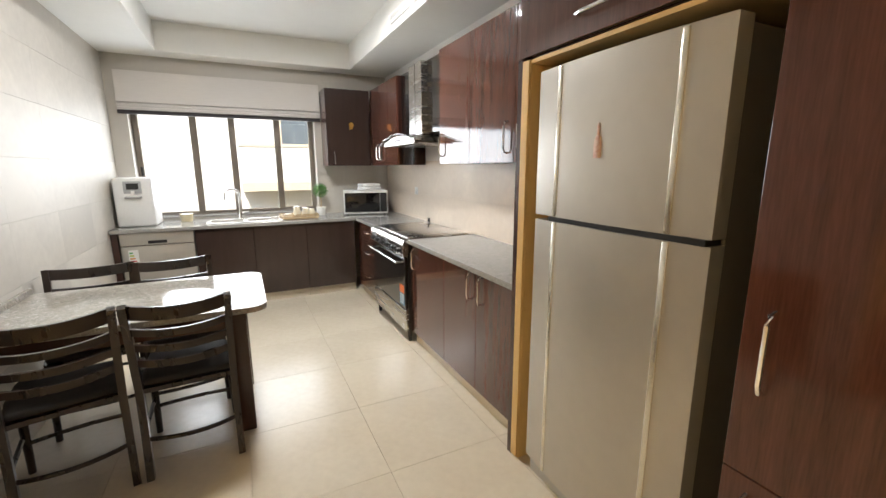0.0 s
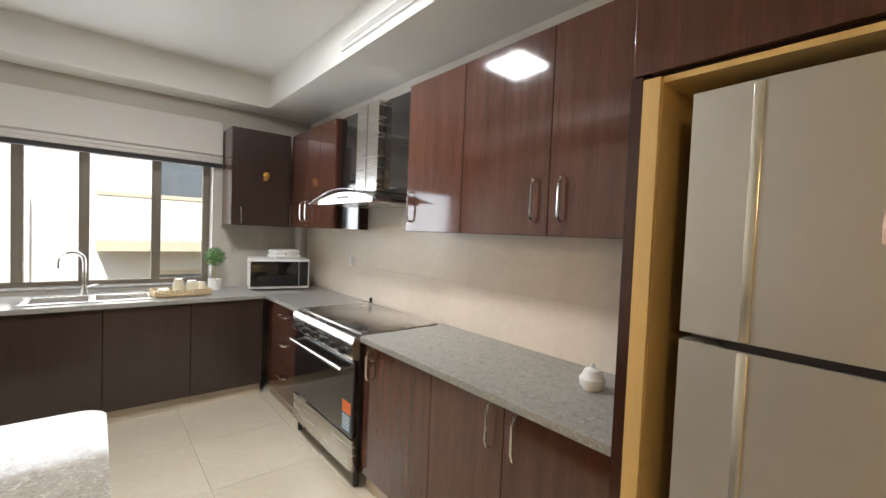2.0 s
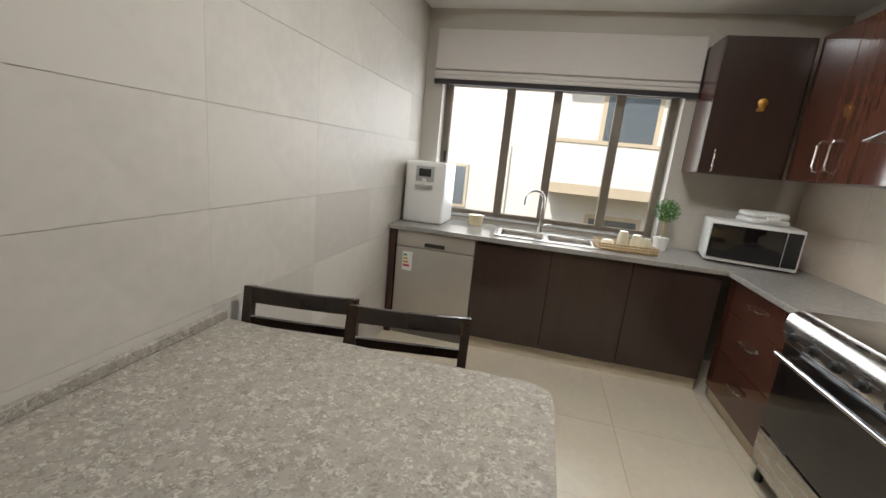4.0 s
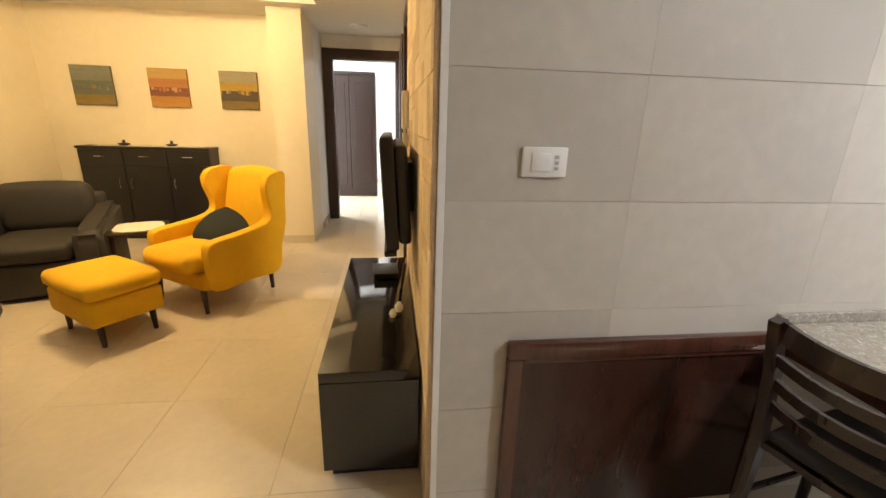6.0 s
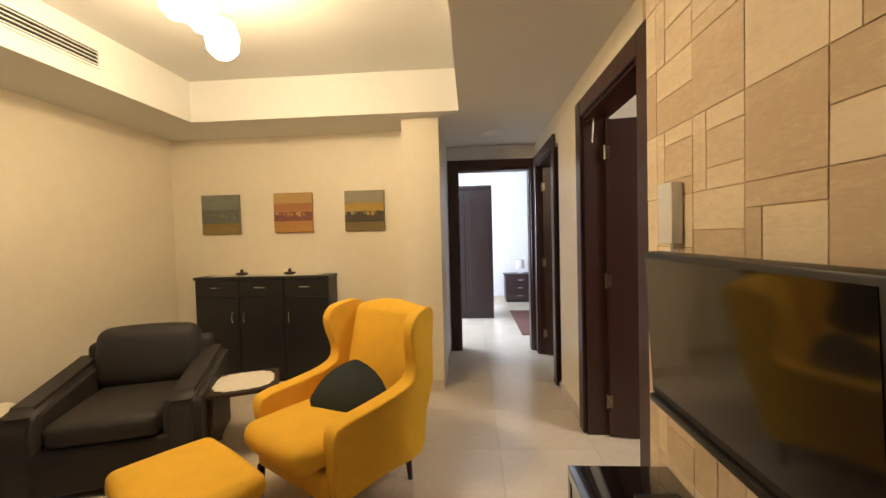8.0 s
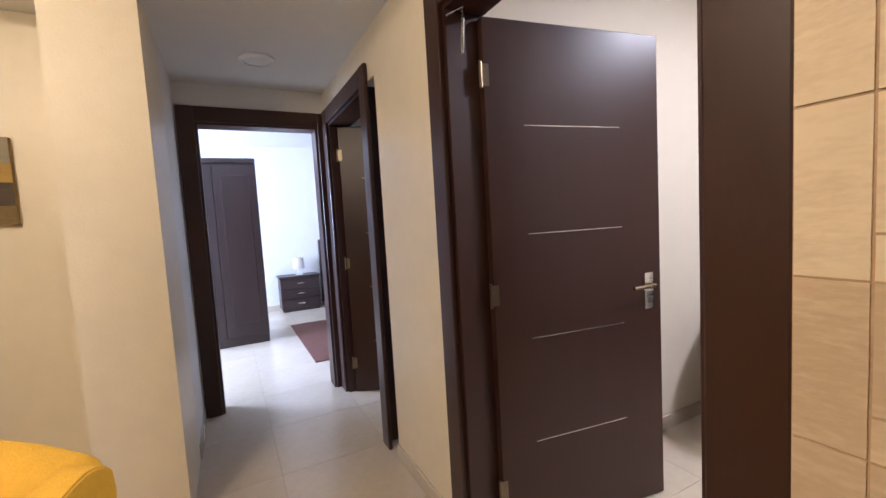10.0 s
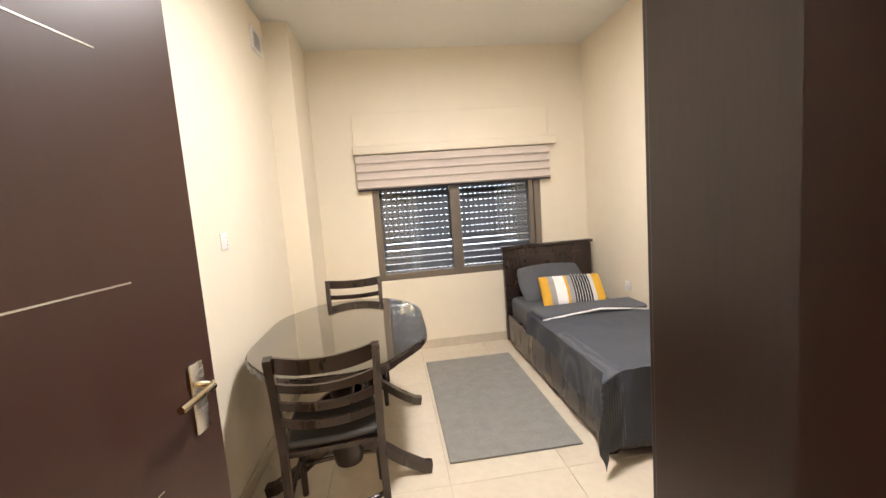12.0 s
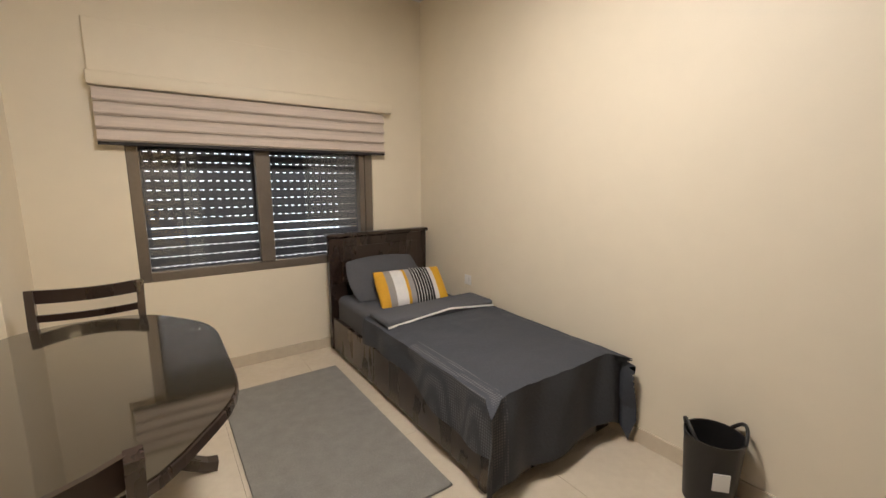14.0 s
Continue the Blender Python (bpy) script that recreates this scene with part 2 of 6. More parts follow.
def bar(bm, points, half, depth):
    """A flat bar of a rectangular section along points that lie about in one upright or level plane: half height, half depth."""
    pts = [Vector(p) for p in points]
    rings = []
    for i, p in enumerate(pts):
        way = (pts[min(i + 1, len(pts) - 1)] - pts[max(i - 1, 0)]).normalized()
        up = Vector((0, 0, 1)) if abs(way.z) < 0.8 else Vector((0, 1, 0))
        side = way.cross(up).normalized()
        up = side.cross(way)
        rings.append([bm.verts.new(p + s * depth * side + u * half * up) for s, u in ((-1, -1), (1, -1), (1, 1), (-1, 1))])
    for r0, r1 in zip(rings, rings[1:]):
        for k in range(4):
            bm.faces.new((r0[k], r0[(k + 1) % 4], r1[(k + 1) % 4], r1[k]))
    bm.faces.new(rings[0])
    bm.faces.new(list(reversed(rings[-1])))
    bmesh.ops.recalc_face_normals(bm, faces=bm.faces)
    return bm


def lathe(bm, profile, x=0, y=0, sides=20):
    rings = [[bm.verts.new((x + r * math.cos(k * math.tau / sides), y + r * math.sin(k * math.tau / sides), z)) for k in range(sides)] for r, z in profile]
    for r0, r1 in zip(rings, rings[1:]):
        for k in range(sides):
            bm.faces.new((r0[k], r0[(k + 1) % sides], r1[(k + 1) % sides], r1[k]))
    bm.faces.new(list(reversed(rings[0])))
    bm.faces.new(rings[-1])
    bmesh.ops.recalc_face_normals(bm, faces=bm.faces)
    return bm


def cushion(bm, x0, x1, y0, y1, z0, z1, round_=0.05, cuts=3, puff=0.0):
    """A soft block: rounded edges and swollen faces."""
    box(bm, x0, x1, y0, y1, z0, z1, round_, 4)
    if puff:
        bmesh.ops.subdivide_edges(bm, edges=[e for e in bm.edges if e.calc_length() > 0.12], cuts=cuts, use_grid_fill=True)
        c = Vector(((x0 + x1) / 2, (y0 + y1) / 2, (z0 + z1) / 2))
        h = Vector(((x1 - x0) / 2, (y1 - y0) / 2, (z1 - z0) / 2))
        for v in bm.verts:
            d = v.co - c
            u = [max(0.0, 1 - (d[i] / h[i]) ** 2) for i in range(3)]
            for i in range(3):
                j, k = (i + 1) % 3, (i + 2) % 3
                v.co[i] += puff * (d[i] / h[i]) * u[j] * u[k]
    return bm


def mesh_of(name, bm, material, smooth=False):
    me = bpy.data.meshes.new(name)
    bm.to_mesh(me)
    bm.free()
    me.materials.append(material)
    if smooth:
        me.polygons.foreach_set("use_smooth", [True] * len(me.polygons))
        me.set_sharp_from_angle(angle=radians(40))
    return me


def part(name, bm, material, parent, label="", smooth=False):
    ob = new(name, mesh_of(name, bm, material, smooth))
    ob.parent = parent
    if label:
        tagged(ob, label)
    return ob


def thing(name, label, category, at=None, group="", kind=""):
    ob = tagged(new(name), label, category, group, kind)
    if at is not None:
        ob.matrix_basis = at
    return ob


def solid(name, bm, material, label, category, kind="", smooth=False):
    return tagged(new(name, mesh_of(name, bm, material, smooth)), label, category, "", kind)


def pieces(name, parent, spots, material, edge=0.0015):
    """Separate blocks (x0, x1, y0, y1, z0, z1) under parent; equal sizes share one mesh."""
    shared = {}
    for x0, x1, y0, y1, z0, z1 in spots:
        size = (round(x1 - x0, 4), round(y1 - y0, 4), round(z1 - z0, 4))
        if size not in shared:
            a, b, c = (s / 2 for s in size)
            shared[size] = mesh_of(name, boxed(-a, a, -b, b, -c, c, edge, 1), material)
        ob = new(name, shared[size])
        ob.location = ((x0 + x1) / 2, (y0 + y1) / 2, (z0 + z1) / 2)
        ob.parent = parent


def handle(parent, at, length=0.16, name="handle"):
    """A bowed bar handle; upright, standing off along -x of its own axes."""
    bm = bmesh.new()
    h = length / 2
    tube(bm, [(0, 0, -h), (-0.022, 0, -h + 0.006), (-0.03, 0, -h + 0.03), (-0.03, 0, h - 0.03), (-0.022, 0, h - 0.006), (0, 0, h)], 0.0065, 8)
    ob = part(name, bm, M_CHROME, parent, "polished chrome bow handle", True)
    ob.matrix_basis = at
    return ob


# ---- the large structure ----
H_KIT, H_TRAY_K = 2.64, 2.92
H_LOW, H_TRAY = 2.49, 2.85
H_BED = 2.90
KX, KY = 3.00, 4.40          # kitchen: right wall, window wall
LX, LY = -4.16, -3.94        # living room: picture wall, far side wall
SW = "structure"


def wall(name, spans, material, label):
    bm = bmesh.new()
    for s in spans:
        box(bm, *s)
    return solid(name, bm, material, label, "wall", SW)


floor = solid("floor", boxed(-9.2, 3.2, -4.2, 4.9, -0.15, -0.006), M_GROUT, "cream polished porcelain tile floor with thin joints", "floor", SW)

# kitchen
wall_kitchen_side = wall("wall_kitchen_side", [(-0.2, -0.003, 0.0, KY, 0, H_TRAY_K)], M_WGROUT, "partition between kitchen and bedroom with grey stone tiles")
wall_kitchen_window = wall("wall_kitchen_window", [(-0.2, 0.16, KY, KY + 0.26, 0, 3.0), (2.06, KX + 0.2, KY, KY + 0.26, 0, 3.0), (0.16, 2.06, KY, KY + 0.26, 0, 0.93), (0.16, 2.06, KY, KY + 0.26, 2.12, 3.0)], M_WTILE, "grey tiled kitchen wall with a wide window opening")
wall_kitchen_range = wall("wall_kitchen_range", [(KX, KX + 0.2, -4.14, KY, 0, 3.0)], M_PAINT_HALL, "kitchen wall behind the range with beige tiles")
wall_closing = wall("wall_closing", [(LX, KX + 0.2, LY - 0.2, LY, 0, 3.0)], M_PAINT, "cream painted living room side wall")
# living room and corridor
wall_pictures = wall("wall_pictures", [(LX - 0.2, LX, LY - 0.2, -1.06, 0, 3.0)], M_PAINT, "cream pearl painted wall with three small pictures")
wall_pillar = wall("wall_pillar", [(LX, -3.72, -1.40, -1.06, 0, H_LOW)], M_PAINT, "cream painted pillar at the corridor mouth")
wall_corridor = wall("wall_corridor", [(-5.15, LX - 0.2, -1.26, -1.06, 0, 3.0)], M_PAINT_HALL, "off-white painted corridor wall")
D0, D1 = -2.89, -1.895
DH = 2.22
wall_stone = wall("wall_stone", [(D1, -0.2, 0.0, 0.15, 0, 3.0)], M_STONE_GAP, "partition wall faced with split stone")
wall_hall = wall("wall_hall", [(-3.70, D0, 0.0, 0.15, 0, 3.0), (D0, D1, 0.0, 0.15, DH, 3.0), (-4.85, -3.90 + 0.2, 0.0, 0.15, DH, 3.0), (-5.15, -4.85, 0.0, 0.15, 0, 3.0)], M_PAINT, "cream painted corridor wall with door openings")
wall_end = wall("wall_end", [(-5.15, -5.0, -1.06, -0.95, 0, 3.0), (-5.15, -5.0, -0.05, 0.0, 0, 3.0), (-5.15, -5.0, -0.95, -0.05, DH, 3.0)], M_PAINT_HALL, "corridor end wall with a door opening")
wall_side_room = wall("wall_side_room", [(-4.9, -3.6, 1.2, 1.3, 0, 3.0)], M_PAINT_HALL, "plain wall closing the side room")
# end bedroom
wall_end_room_back = wall("wall_end_room_back", [(-9.1, -8.95, -3.3, 2.2, 0, 3.0)], M_PAINT_HALL, "white painted bedroom wall")
wall_end_room_north = wall("wall_end_room_north", [(-9.1, -5.15, 2.0, 2.2, 0, 3.0)], M_PAINT_HALL, "white painted bedroom wall")
wall_end_room_south = wall("wall_end_room_south", [(-9.1, -5.15, -3.4, -3.2, 0, 3.0)], M_PAINT_HALL, "white painted bedroom wall")
wall_end_room_front = wall("wall_end_room_front", [(-5.15, -5.0, -3.2, -1.26, 0, 3.0), (-5.15, -5.0, 0.15, 2.0, 0, 3.0)], M_PAINT_HALL, "white painted bedroom wall")
# bedroom
BX0, BX1, BY1 = -3.06, -0.2, 3.94
wall_bedroom_west = wall("wall_bedroom_west", [(BX0 - 0.12, BX0, 0.15, BY1 + 0.25, 0, 3.0), (BX0, -2.87, 3.33, BY1, 0, H_BED)], M_PAINT_PLAIN, "cream painted bedroom wall with a corner column")
W0, W1, WZ0, WZ1 = -2.37, -0.70, 0.72, 1.86
wall_bedroom_window = wall("wall_bedroom_window", [(BX0, W0, BY1, BY1 + 0.25, 0, 3.0), (W1, BX1, BY1, BY1 + 0.25, 0, 3.0), (W0, W1, BY1, BY1 + 0.25, 0, WZ0), (W0, W1, BY1, BY1 + 0.25, WZ1, 3.0)], M_PAINT_PLAIN, "cream painted bedroom wall with a window opening")
wall_bedroom_east = wall("wall_bedroom_east", [(-0.215, -0.2, 0.15, BY1, 0, 3.0)], M_PAINT_PLAIN, "cream painted bedroom wall beside the bed")
wall_bedroom_door = wall("wall_bedroom_door", [(D1, -0.215, 0.15, 0.165, 0, 3.0), (BX0, D0, 0.15, 0.165, 0, 3.0), (D0, D1, 0.15, 0.165, DH, 3.0)], M_PAINT_PLAIN, "cream painted bedroom wall round the door")

# ceilings
bm = bmesh.new()
box(bm, -0.2, KX, LY, KY, H_TRAY_K, H_TRAY_K + 0.2)
for s in ((2.47, KX, LY, KY), (-0.012, 0.52, 0.0, KY), (0.52, 2.47, 4.12, KY), (-0.2, 2.47, -2.0, -1.5)):
    box(bm, *s, H_KIT, H_TRAY_K)
solid("ceiling_kitchen", bm, M_CEIL, "white plaster ceiling with a dropped border", "ceiling", SW)
bm = bmesh.new()
box(bm, LX, -0.2, LY, 0.0, H_TRAY, 3.05)
for s in ((LX, -3.54, LY, 0.0), (-3.54, -0.2, -0.87, 0.0), (-3.54, -0.2, LY, -3.27), (-0.9, -0.2, -3.27, -0.87)):
    box(bm, *s, H_LOW, H_TRAY)
solid("ceiling_living_room", bm, M_CEIL, "cream plaster ceiling with a dropped border", "ceiling", SW)
solid("ceiling_corridor", boxed(-5.0, LX, -1.06, 0.0, H_LOW, 2.7), M_CEIL, "plain white corridor ceiling", "ceiling", SW)
solid("ceiling_bedroom", boxed(BX0, BX1, 0.15, BY1, H_BED, 3.05), M_CEIL, "plain white bedroom ceiling", "ceiling", SW)
solid("ceiling_end_room", boxed(-8.95, -5.15, -3.2, 2.0, 2.75, 3.0), M_CEIL, "plain white bedroom ceiling", "ceiling", SW)
solid("ceiling_side_room", boxed(-5.0, -3.18, 0.15, 1.2, 2.6, 2.8), M_CEIL, "plain white ceiling", "ceiling", SW)
# ---- openings: windows and doors ----
M_HINGE = mat("hinge_metal", (0.26, 0.21, 0.14), 0.38, metal=1.0, vary=0.1, scale=9)


def door_frame(name, label, x0, x1, y0, y1, h, along="x", casing=0.10, far_casing=0.10):
    """Dark lining and casing round an opening that runs along x (wall from y0 to y1) or along y (wall from x0 to x1)."""
    d = thing(name, label, "door", kind=SW)
    t, p = 0.03, 0.025
    if along == "x":
        part("jamb", boxed(x0, x0 + t, y0 - 0.004, y1 + 0.016, 0, h - t), M_DOOR, d)
        part("jamb", boxed(x1 - t, x1, y0 - 0.004, y1 + 0.016, 0, h - t), M_DOOR, d)
        part("head", boxed(x0, x1, y0 - 0.004, y1 + 0.016, h - t, h), M_DOOR, d)
        for yy in ((y0 - p - 0.004, y0 - 0.004),):
            part("casing", boxed(x0 - casing, x0 + 0.012, *yy, 0, h + casing, 0.006), M_DOOR, d)
            part("casing", boxed(x1 - 0.012, x1 + far_casing, *yy, 0, h + casing, 0.006), M_DOOR, d)
            part("head_casing", boxed(x0 + 0.012, x1 - 0.012, yy[0] + 0.002, yy[1], h - 0.012, h + casing, 0.006), M_DOOR, d)
    else:
        part("jamb", boxed(x0 - 0.004, x1 + 0.004, y0, y0 + t, 0, h - t), M_DOOR, d)
        part("jamb", boxed(x0 - 0.004, x1 + 0.004, y1 - t, y1, 0, h - t), M_DOOR, d)
        part("head", boxed(x0 - 0.004, x1 + 0.004, y0, y1, h - t, h), M_DOOR, d)
        part("casing", boxed(x1 + 0.004, x1 + p, y0 - casing, y0 + 0.012, 0, h + casing, 0.006), M_DOOR, d)
        part("casing", boxed(x1 + 0.004, x1 + p, y1 - 0.012, y1 + 0.042, 0, h + casing, 0.006), M_DOOR, d)
        part("head_casing", boxed(x1 + 0.004, x1 + p - 0.002, y0 + 0.012, y1 - 0.012, h - 0.012, h + casing, 0.006), M_DOOR, d)
    return d


def door_leaf(parent, hinge, turn, width, h):
    """A flush dark leaf with four thin inlaid lines, a lever handle and hinges; drawn from its hinge along +x."""
    leaf = part("leaf", boxed(0, width, -0.02, 0.02, 0.008, h, 0.003), M_DOOR, parent, "dark stained flush leaf with inlaid metal lines")
    leaf.matrix_basis = pose(*hinge, 0, 0, turn)
    for z in (0.43, 0.88, 1.32, 1.76):
        part("inlay", boxed(0.17, width - 0.22, -0.0212, -0.019, z - 0.0018, z + 0.0018), M_STEEL, leaf, "thin satin metal inlay line")
    bm = boxed(width - 0.10, width - 0.05, -0.028, -0.02, 0.93, 1.10, 0.004)
    part("handle_plate", bm, M_STEEL, leaf, "satin steel lock plate", True)
    bm = tube(bmesh.new(), [(width - 0.075, -0.02, 1.045), (width - 0.075, -0.06, 1.045), (width - 0.085, -0.068, 1.045), (width - 0.20, -0.066, 1.042)], 0.009, 10)
    part("lever_handle", bm, M_BRASS, leaf, "satin brass lever handle", True)
    for z in (0.25, 1.08, 1.95):
        bm = tube(bmesh.new(), [(-0.012, -0.02, z - 0.05), (-0.012, -0.02, z + 0.05)], 0.007, 8)
        box(bm, -0.02, 0.022, -0.0222, -0.020, z - 0.042, z + 0.042)
        part("hinge", bm, M_HINGE, leaf, "tarnished metal butt hinge", True)
    return leaf


door_1 = door_frame("door_1", "open dark wood door with flush leaf, into the bedroom", D0, D1, 0.0, 0.15, DH, far_casing=0.128)
door_leaf(door_1, (D0 + 0.048, 0.135, 0), 81.5, 0.87, DH - 0.05)
bm = tube(bmesh.new(), [(D0 + 0.06, -0.012, DH - 0.07), (D0 + 0.075, 0.05, DH - 0.035), (D0 + 0.07, 0.04, DH - 0.2)], 0.006, 8)
part("door_closer_arm", bm, M_STEEL, door_1, "thin steel closer arm", True)
door_2 = door_frame("door_2", "dark wood door frame standing open to the end bedroom", -5.15, -5.0, -0.95, -0.05, DH, "y")
door_3 = door_frame("door_3", "dark wood side door standing ajar off the corridor", -4.85, -3.90, 0.0, 0.15, DH)
door_leaf(door_3, (-4.80, 0.06, 0), 62.0, 0.86, DH - 0.05)


def window_unit(name, label, x0, x1, y, z0, z1, posts, depth=0.06, frame_w=0.055):
    w = thing(name, label, "window", kind=SW)
    part("window_frame", boxed(x0, x0 + frame_w, y, y + depth, z0, z1, 0.004), M_ALU, w)
    part("window_frame", boxed(x1 - frame_w, x1, y, y + depth, z0, z1, 0.004), M_ALU, w)
    part("window_frame", boxed(x0 + frame_w, x1 - frame_w, y, y + depth, z0, z0 + frame_w, 0.004), M_ALU, w)
    part("window_frame", boxed(x0 + frame_w, x1 - frame_w, y, y + depth, z1 - frame_w, z1, 0.004), M_ALU, w)
    edges = [x0 + frame_w] + list(posts) + [x1 - frame_w]
    for px, half in posts.items():
        part("mullion", boxed(px - half, px + half, y - 0.012, y + depth - 0.01, z0 + frame_w, z1 - frame_w, 0.004), M_ALU, w)
    for a, b in zip(edges, edges[1:]):
        pane = part("pane", boxed(a - 0.003, b + 0.003, y + 0.026, y + 0.031, z0 + frame_w - 0.003, z1 - frame_w + 0.003), M_GLASS, w, "clear glass pane")
        pane.visible_shadow = False
    return w


window_1 = window_unit("window_1", "wide sliding window in bronze aluminium over the sink", 0.16, 2.06, KY + 0.15, 0.93, 2.12, {0.735: 0.035, 1.13: 0.035, 1.63: 0.035})
part("window_sill", boxed(0.16, 2.06, KY - 0.012, KY + 0.15, 0.93, 0.95, 0.003), M_GRANITE, window_1, "grey granite sill")
part("latch", boxed(0.19, 0.215, KY + 0.12, KY + 0.15, 1.40, 1.50, 0.005), M_BLACKMAT, window_1, "small black latch")
window_2 = window_unit("window_2", "two-pane bronze aluminium bedroom window before a closed shutter", W0, W1, BY1 + 0.01, WZ0, WZ1, {-1.572: 0.05, -0.80: 0.022}, 0.07, 0.065)


def roman_blind(name, label, x0, x1, y, z0, z1, cloth, folds, band=None):
    b = thing(name, label, "blind")
    h = (z1 - z0) / folds
    for i in range(folds):
        lo = z0 + i * h
        prof = [(y, lo + h), (y - 0.012, lo + h), (y - 0.018, lo + h * 0.5), (y - 0.034 - 0.006 * (i == 0), lo + 0.012), (y - 0.026, lo), (y - 0.008, lo + 0.004), (y, lo + h * 0.4)]
        part("fold", prism(bmesh.new(), prof, "x", x0, x1), cloth, b, "", True)
    if band:
        part("hem", boxed(x0, x1, y - 0.03, y - 0.012, z0 - band, z0 - 0.002, 0.004), M_BLIND_DARK, b, "dark hem band")
    return b


kb = roman_blind("roman_blind", "pale grey roman blind with dark hem, raised above the sink", 0.09, 2.13, KY - 0.004, 2.155, 2.48, M_BLIND, 1, 0.03)
for k in range(2):
    part("lower_fold", boxed(0.09, 2.13, KY - 0.045 - 0.006 * k, KY - 0.036, 2.085 + 0.034 * k, 2.116 + 0.034 * k, 0.004), M_BLIND, kb, "narrow gathered fold", True)
part("hem_bar", boxed(0.09, 2.13, KY - 0.05, KY - 0.012, 2.045, 2.083, 0.005), M_BLIND_DARK, kb, "dark hem band")
bb = roman_blind("roman_blind", "striped taupe roman blind, half raised over the window", -2.49, -0.61, BY1 - 0.03, 1.62, 1.93, M_BLIND_BED, 4)
part("headrail", boxed(-2.51, -0.54, BY1 - 0.075, BY1 - 0.002, 1.94, 2.02, 0.012), M_PAINT_PLAIN, bb, "cream blind headrail", True)
part("cover", boxed(-2.50, -0.60, BY1 - 0.02, BY1 - 0.002, 2.022, 2.32, 0.004), M_PAINT_PLAIN, bb, "cream shutter box cover")
part("hem_bar", boxed(-2.49, -0.61, BY1 - 0.062, BY1 - 0.045, 1.60, 1.618, 0.003), M_BLIND_DARK, bb)
for xx in (-2.44, -0.70):
    part("cord", tube(bmesh.new(), [(xx, BY1 - 0.012, 1.94), (xx, BY1 - 0.012, 2.0)], 0.003, 6), M_WHITE, bb)

shutter = thing("roller_shutter", "grey perforated roller shutter, closed, daylight in its slots", "shutter")
L = W1 - W0 - 0.02
tie = bmesh.new()
box(tie, -L / 2, L / 2, -0.005, 0.005, 0, 0.0605, 0.001, 1)
k = 0
while -L / 2 + k * 0.052 + 0.03 < L / 2:
    box(tie, -L / 2 + k * 0.052, -L / 2 + k * 0.052 + 0.027, -0.003, 0.003, 0.060, 0.0645)
    k += 1
tie_me = mesh_of("slat", tie, M_SHUTTER)
z = WZ0 + 0.006
for i in range(18):
    s = new("slat", tie_me)
    s.parent, s.location = shutter, ((W0 + W1) / 2, BY1 + 0.16, z)
    z += 0.0680 if i < 5 else 0.0645

# ---- kitchen: fitted units ----
FX = 2.395   # front of the range-side units
FY = 3.76    # front of the window-side units


def cabinet_x(name, label, y0, y1, z0, z1, front, back, doors, handles, material=M_WOOD, kick=True, group="kitchen units"):
    """A unit along the range wall, its doors facing -x. handles: (y, z, length, level?)."""
    c = thing(name, label, "cabinet", group=group)
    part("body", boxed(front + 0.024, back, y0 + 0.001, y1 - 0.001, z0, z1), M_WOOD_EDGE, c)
    if kick:
        part("plinth", boxed(front + 0.04, back, y0 + 0.001, y1 - 0.001, 0.0, z0 - 0.001), M_FLOOR, c, "cream tiled plinth")
    n = 0
    for a, b, lo, hi in doors:
        d = part("door" if hi - lo > 0.3 else "drawer", boxed(front, front + 0.022, a + 0.002, b - 0.002, lo + 0.002, hi - 0.002, 0.002), material, c, "glossy red-brown woodgrain front")
        for hy, hz, hl, level in handles:
            if a < hy < b and lo < hz < hi:
                handle(d, pose(front, hy, hz, 90 if level else 0, 0, 0), hl)
        n += 1
    return c


def cabinet_y(name, label, x0, x1, z0, z1, front, back, doors, handles, kick=True, group="kitchen units"):
    """A unit along the window wall, its doors facing -y."""
    c = thing(name, label, "cabinet", group=group)
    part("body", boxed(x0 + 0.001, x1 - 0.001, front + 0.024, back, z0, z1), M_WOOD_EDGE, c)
    if kick:
        part("plinth", boxed(x0 + 0.001, x1 - 0.001, front + 0.04, back, 0.0, z0 - 0.001), M_FLOOR, c, "cream tiled plinth")
    for a, b, lo, hi in doors:
        d = part("door", boxed(a + 0.002, b - 0.002, front, front + 0.022, lo + 0.002, hi - 0.002, 0.002), M_WOOD_BACKLIT, c, "glossy brown front, toned dark as if backlit")
        for hx, hz, hl in handles:
            if a < hx < b and lo < hz < hi:
                handle(d, pose(hx, front, hz, 0, 0, 90), hl)
    return c


Z0, Z1 = 0.10, 0.866
cabinet_x("base_cabinet", "glossy brown woodgrain base cabinet with two chrome handles", 0.505, 1.40, Z0, Z1, FX, KX - 0.004, [(0.505, 0.955, Z0, Z1), (0.955, 1.40, Z0, Z1)], [(1.02, 0.765, 0.17, 0), (0.89, 0.765, 0.17, 0)])
cabinet_x("base_cabinet", "glossy brown woodgrain base cabinet beside the cooker", 1.40, 2.02, Z0, Z1, FX, KX - 0.004, [(1.40, 2.02, Z0, Z1)], [(1.94, 0.75, 0.17, 0)])
cabinet_x("drawer_cabinet", "brown woodgrain unit of three drawers beside the cooker", 2.96, 3.76, Z0, Z1, FX, KX - 0.004, [(2.96, 3.74, 0.66, Z1), (2.96, 3.74, 0.39, 0.66), (2.96, 3.74, Z0, 0.39)], [(3.35, 0.77, 0.15, 1), (3.35, 0.54, 0.15, 1), (3.35, 0.27, 0.15, 1)])
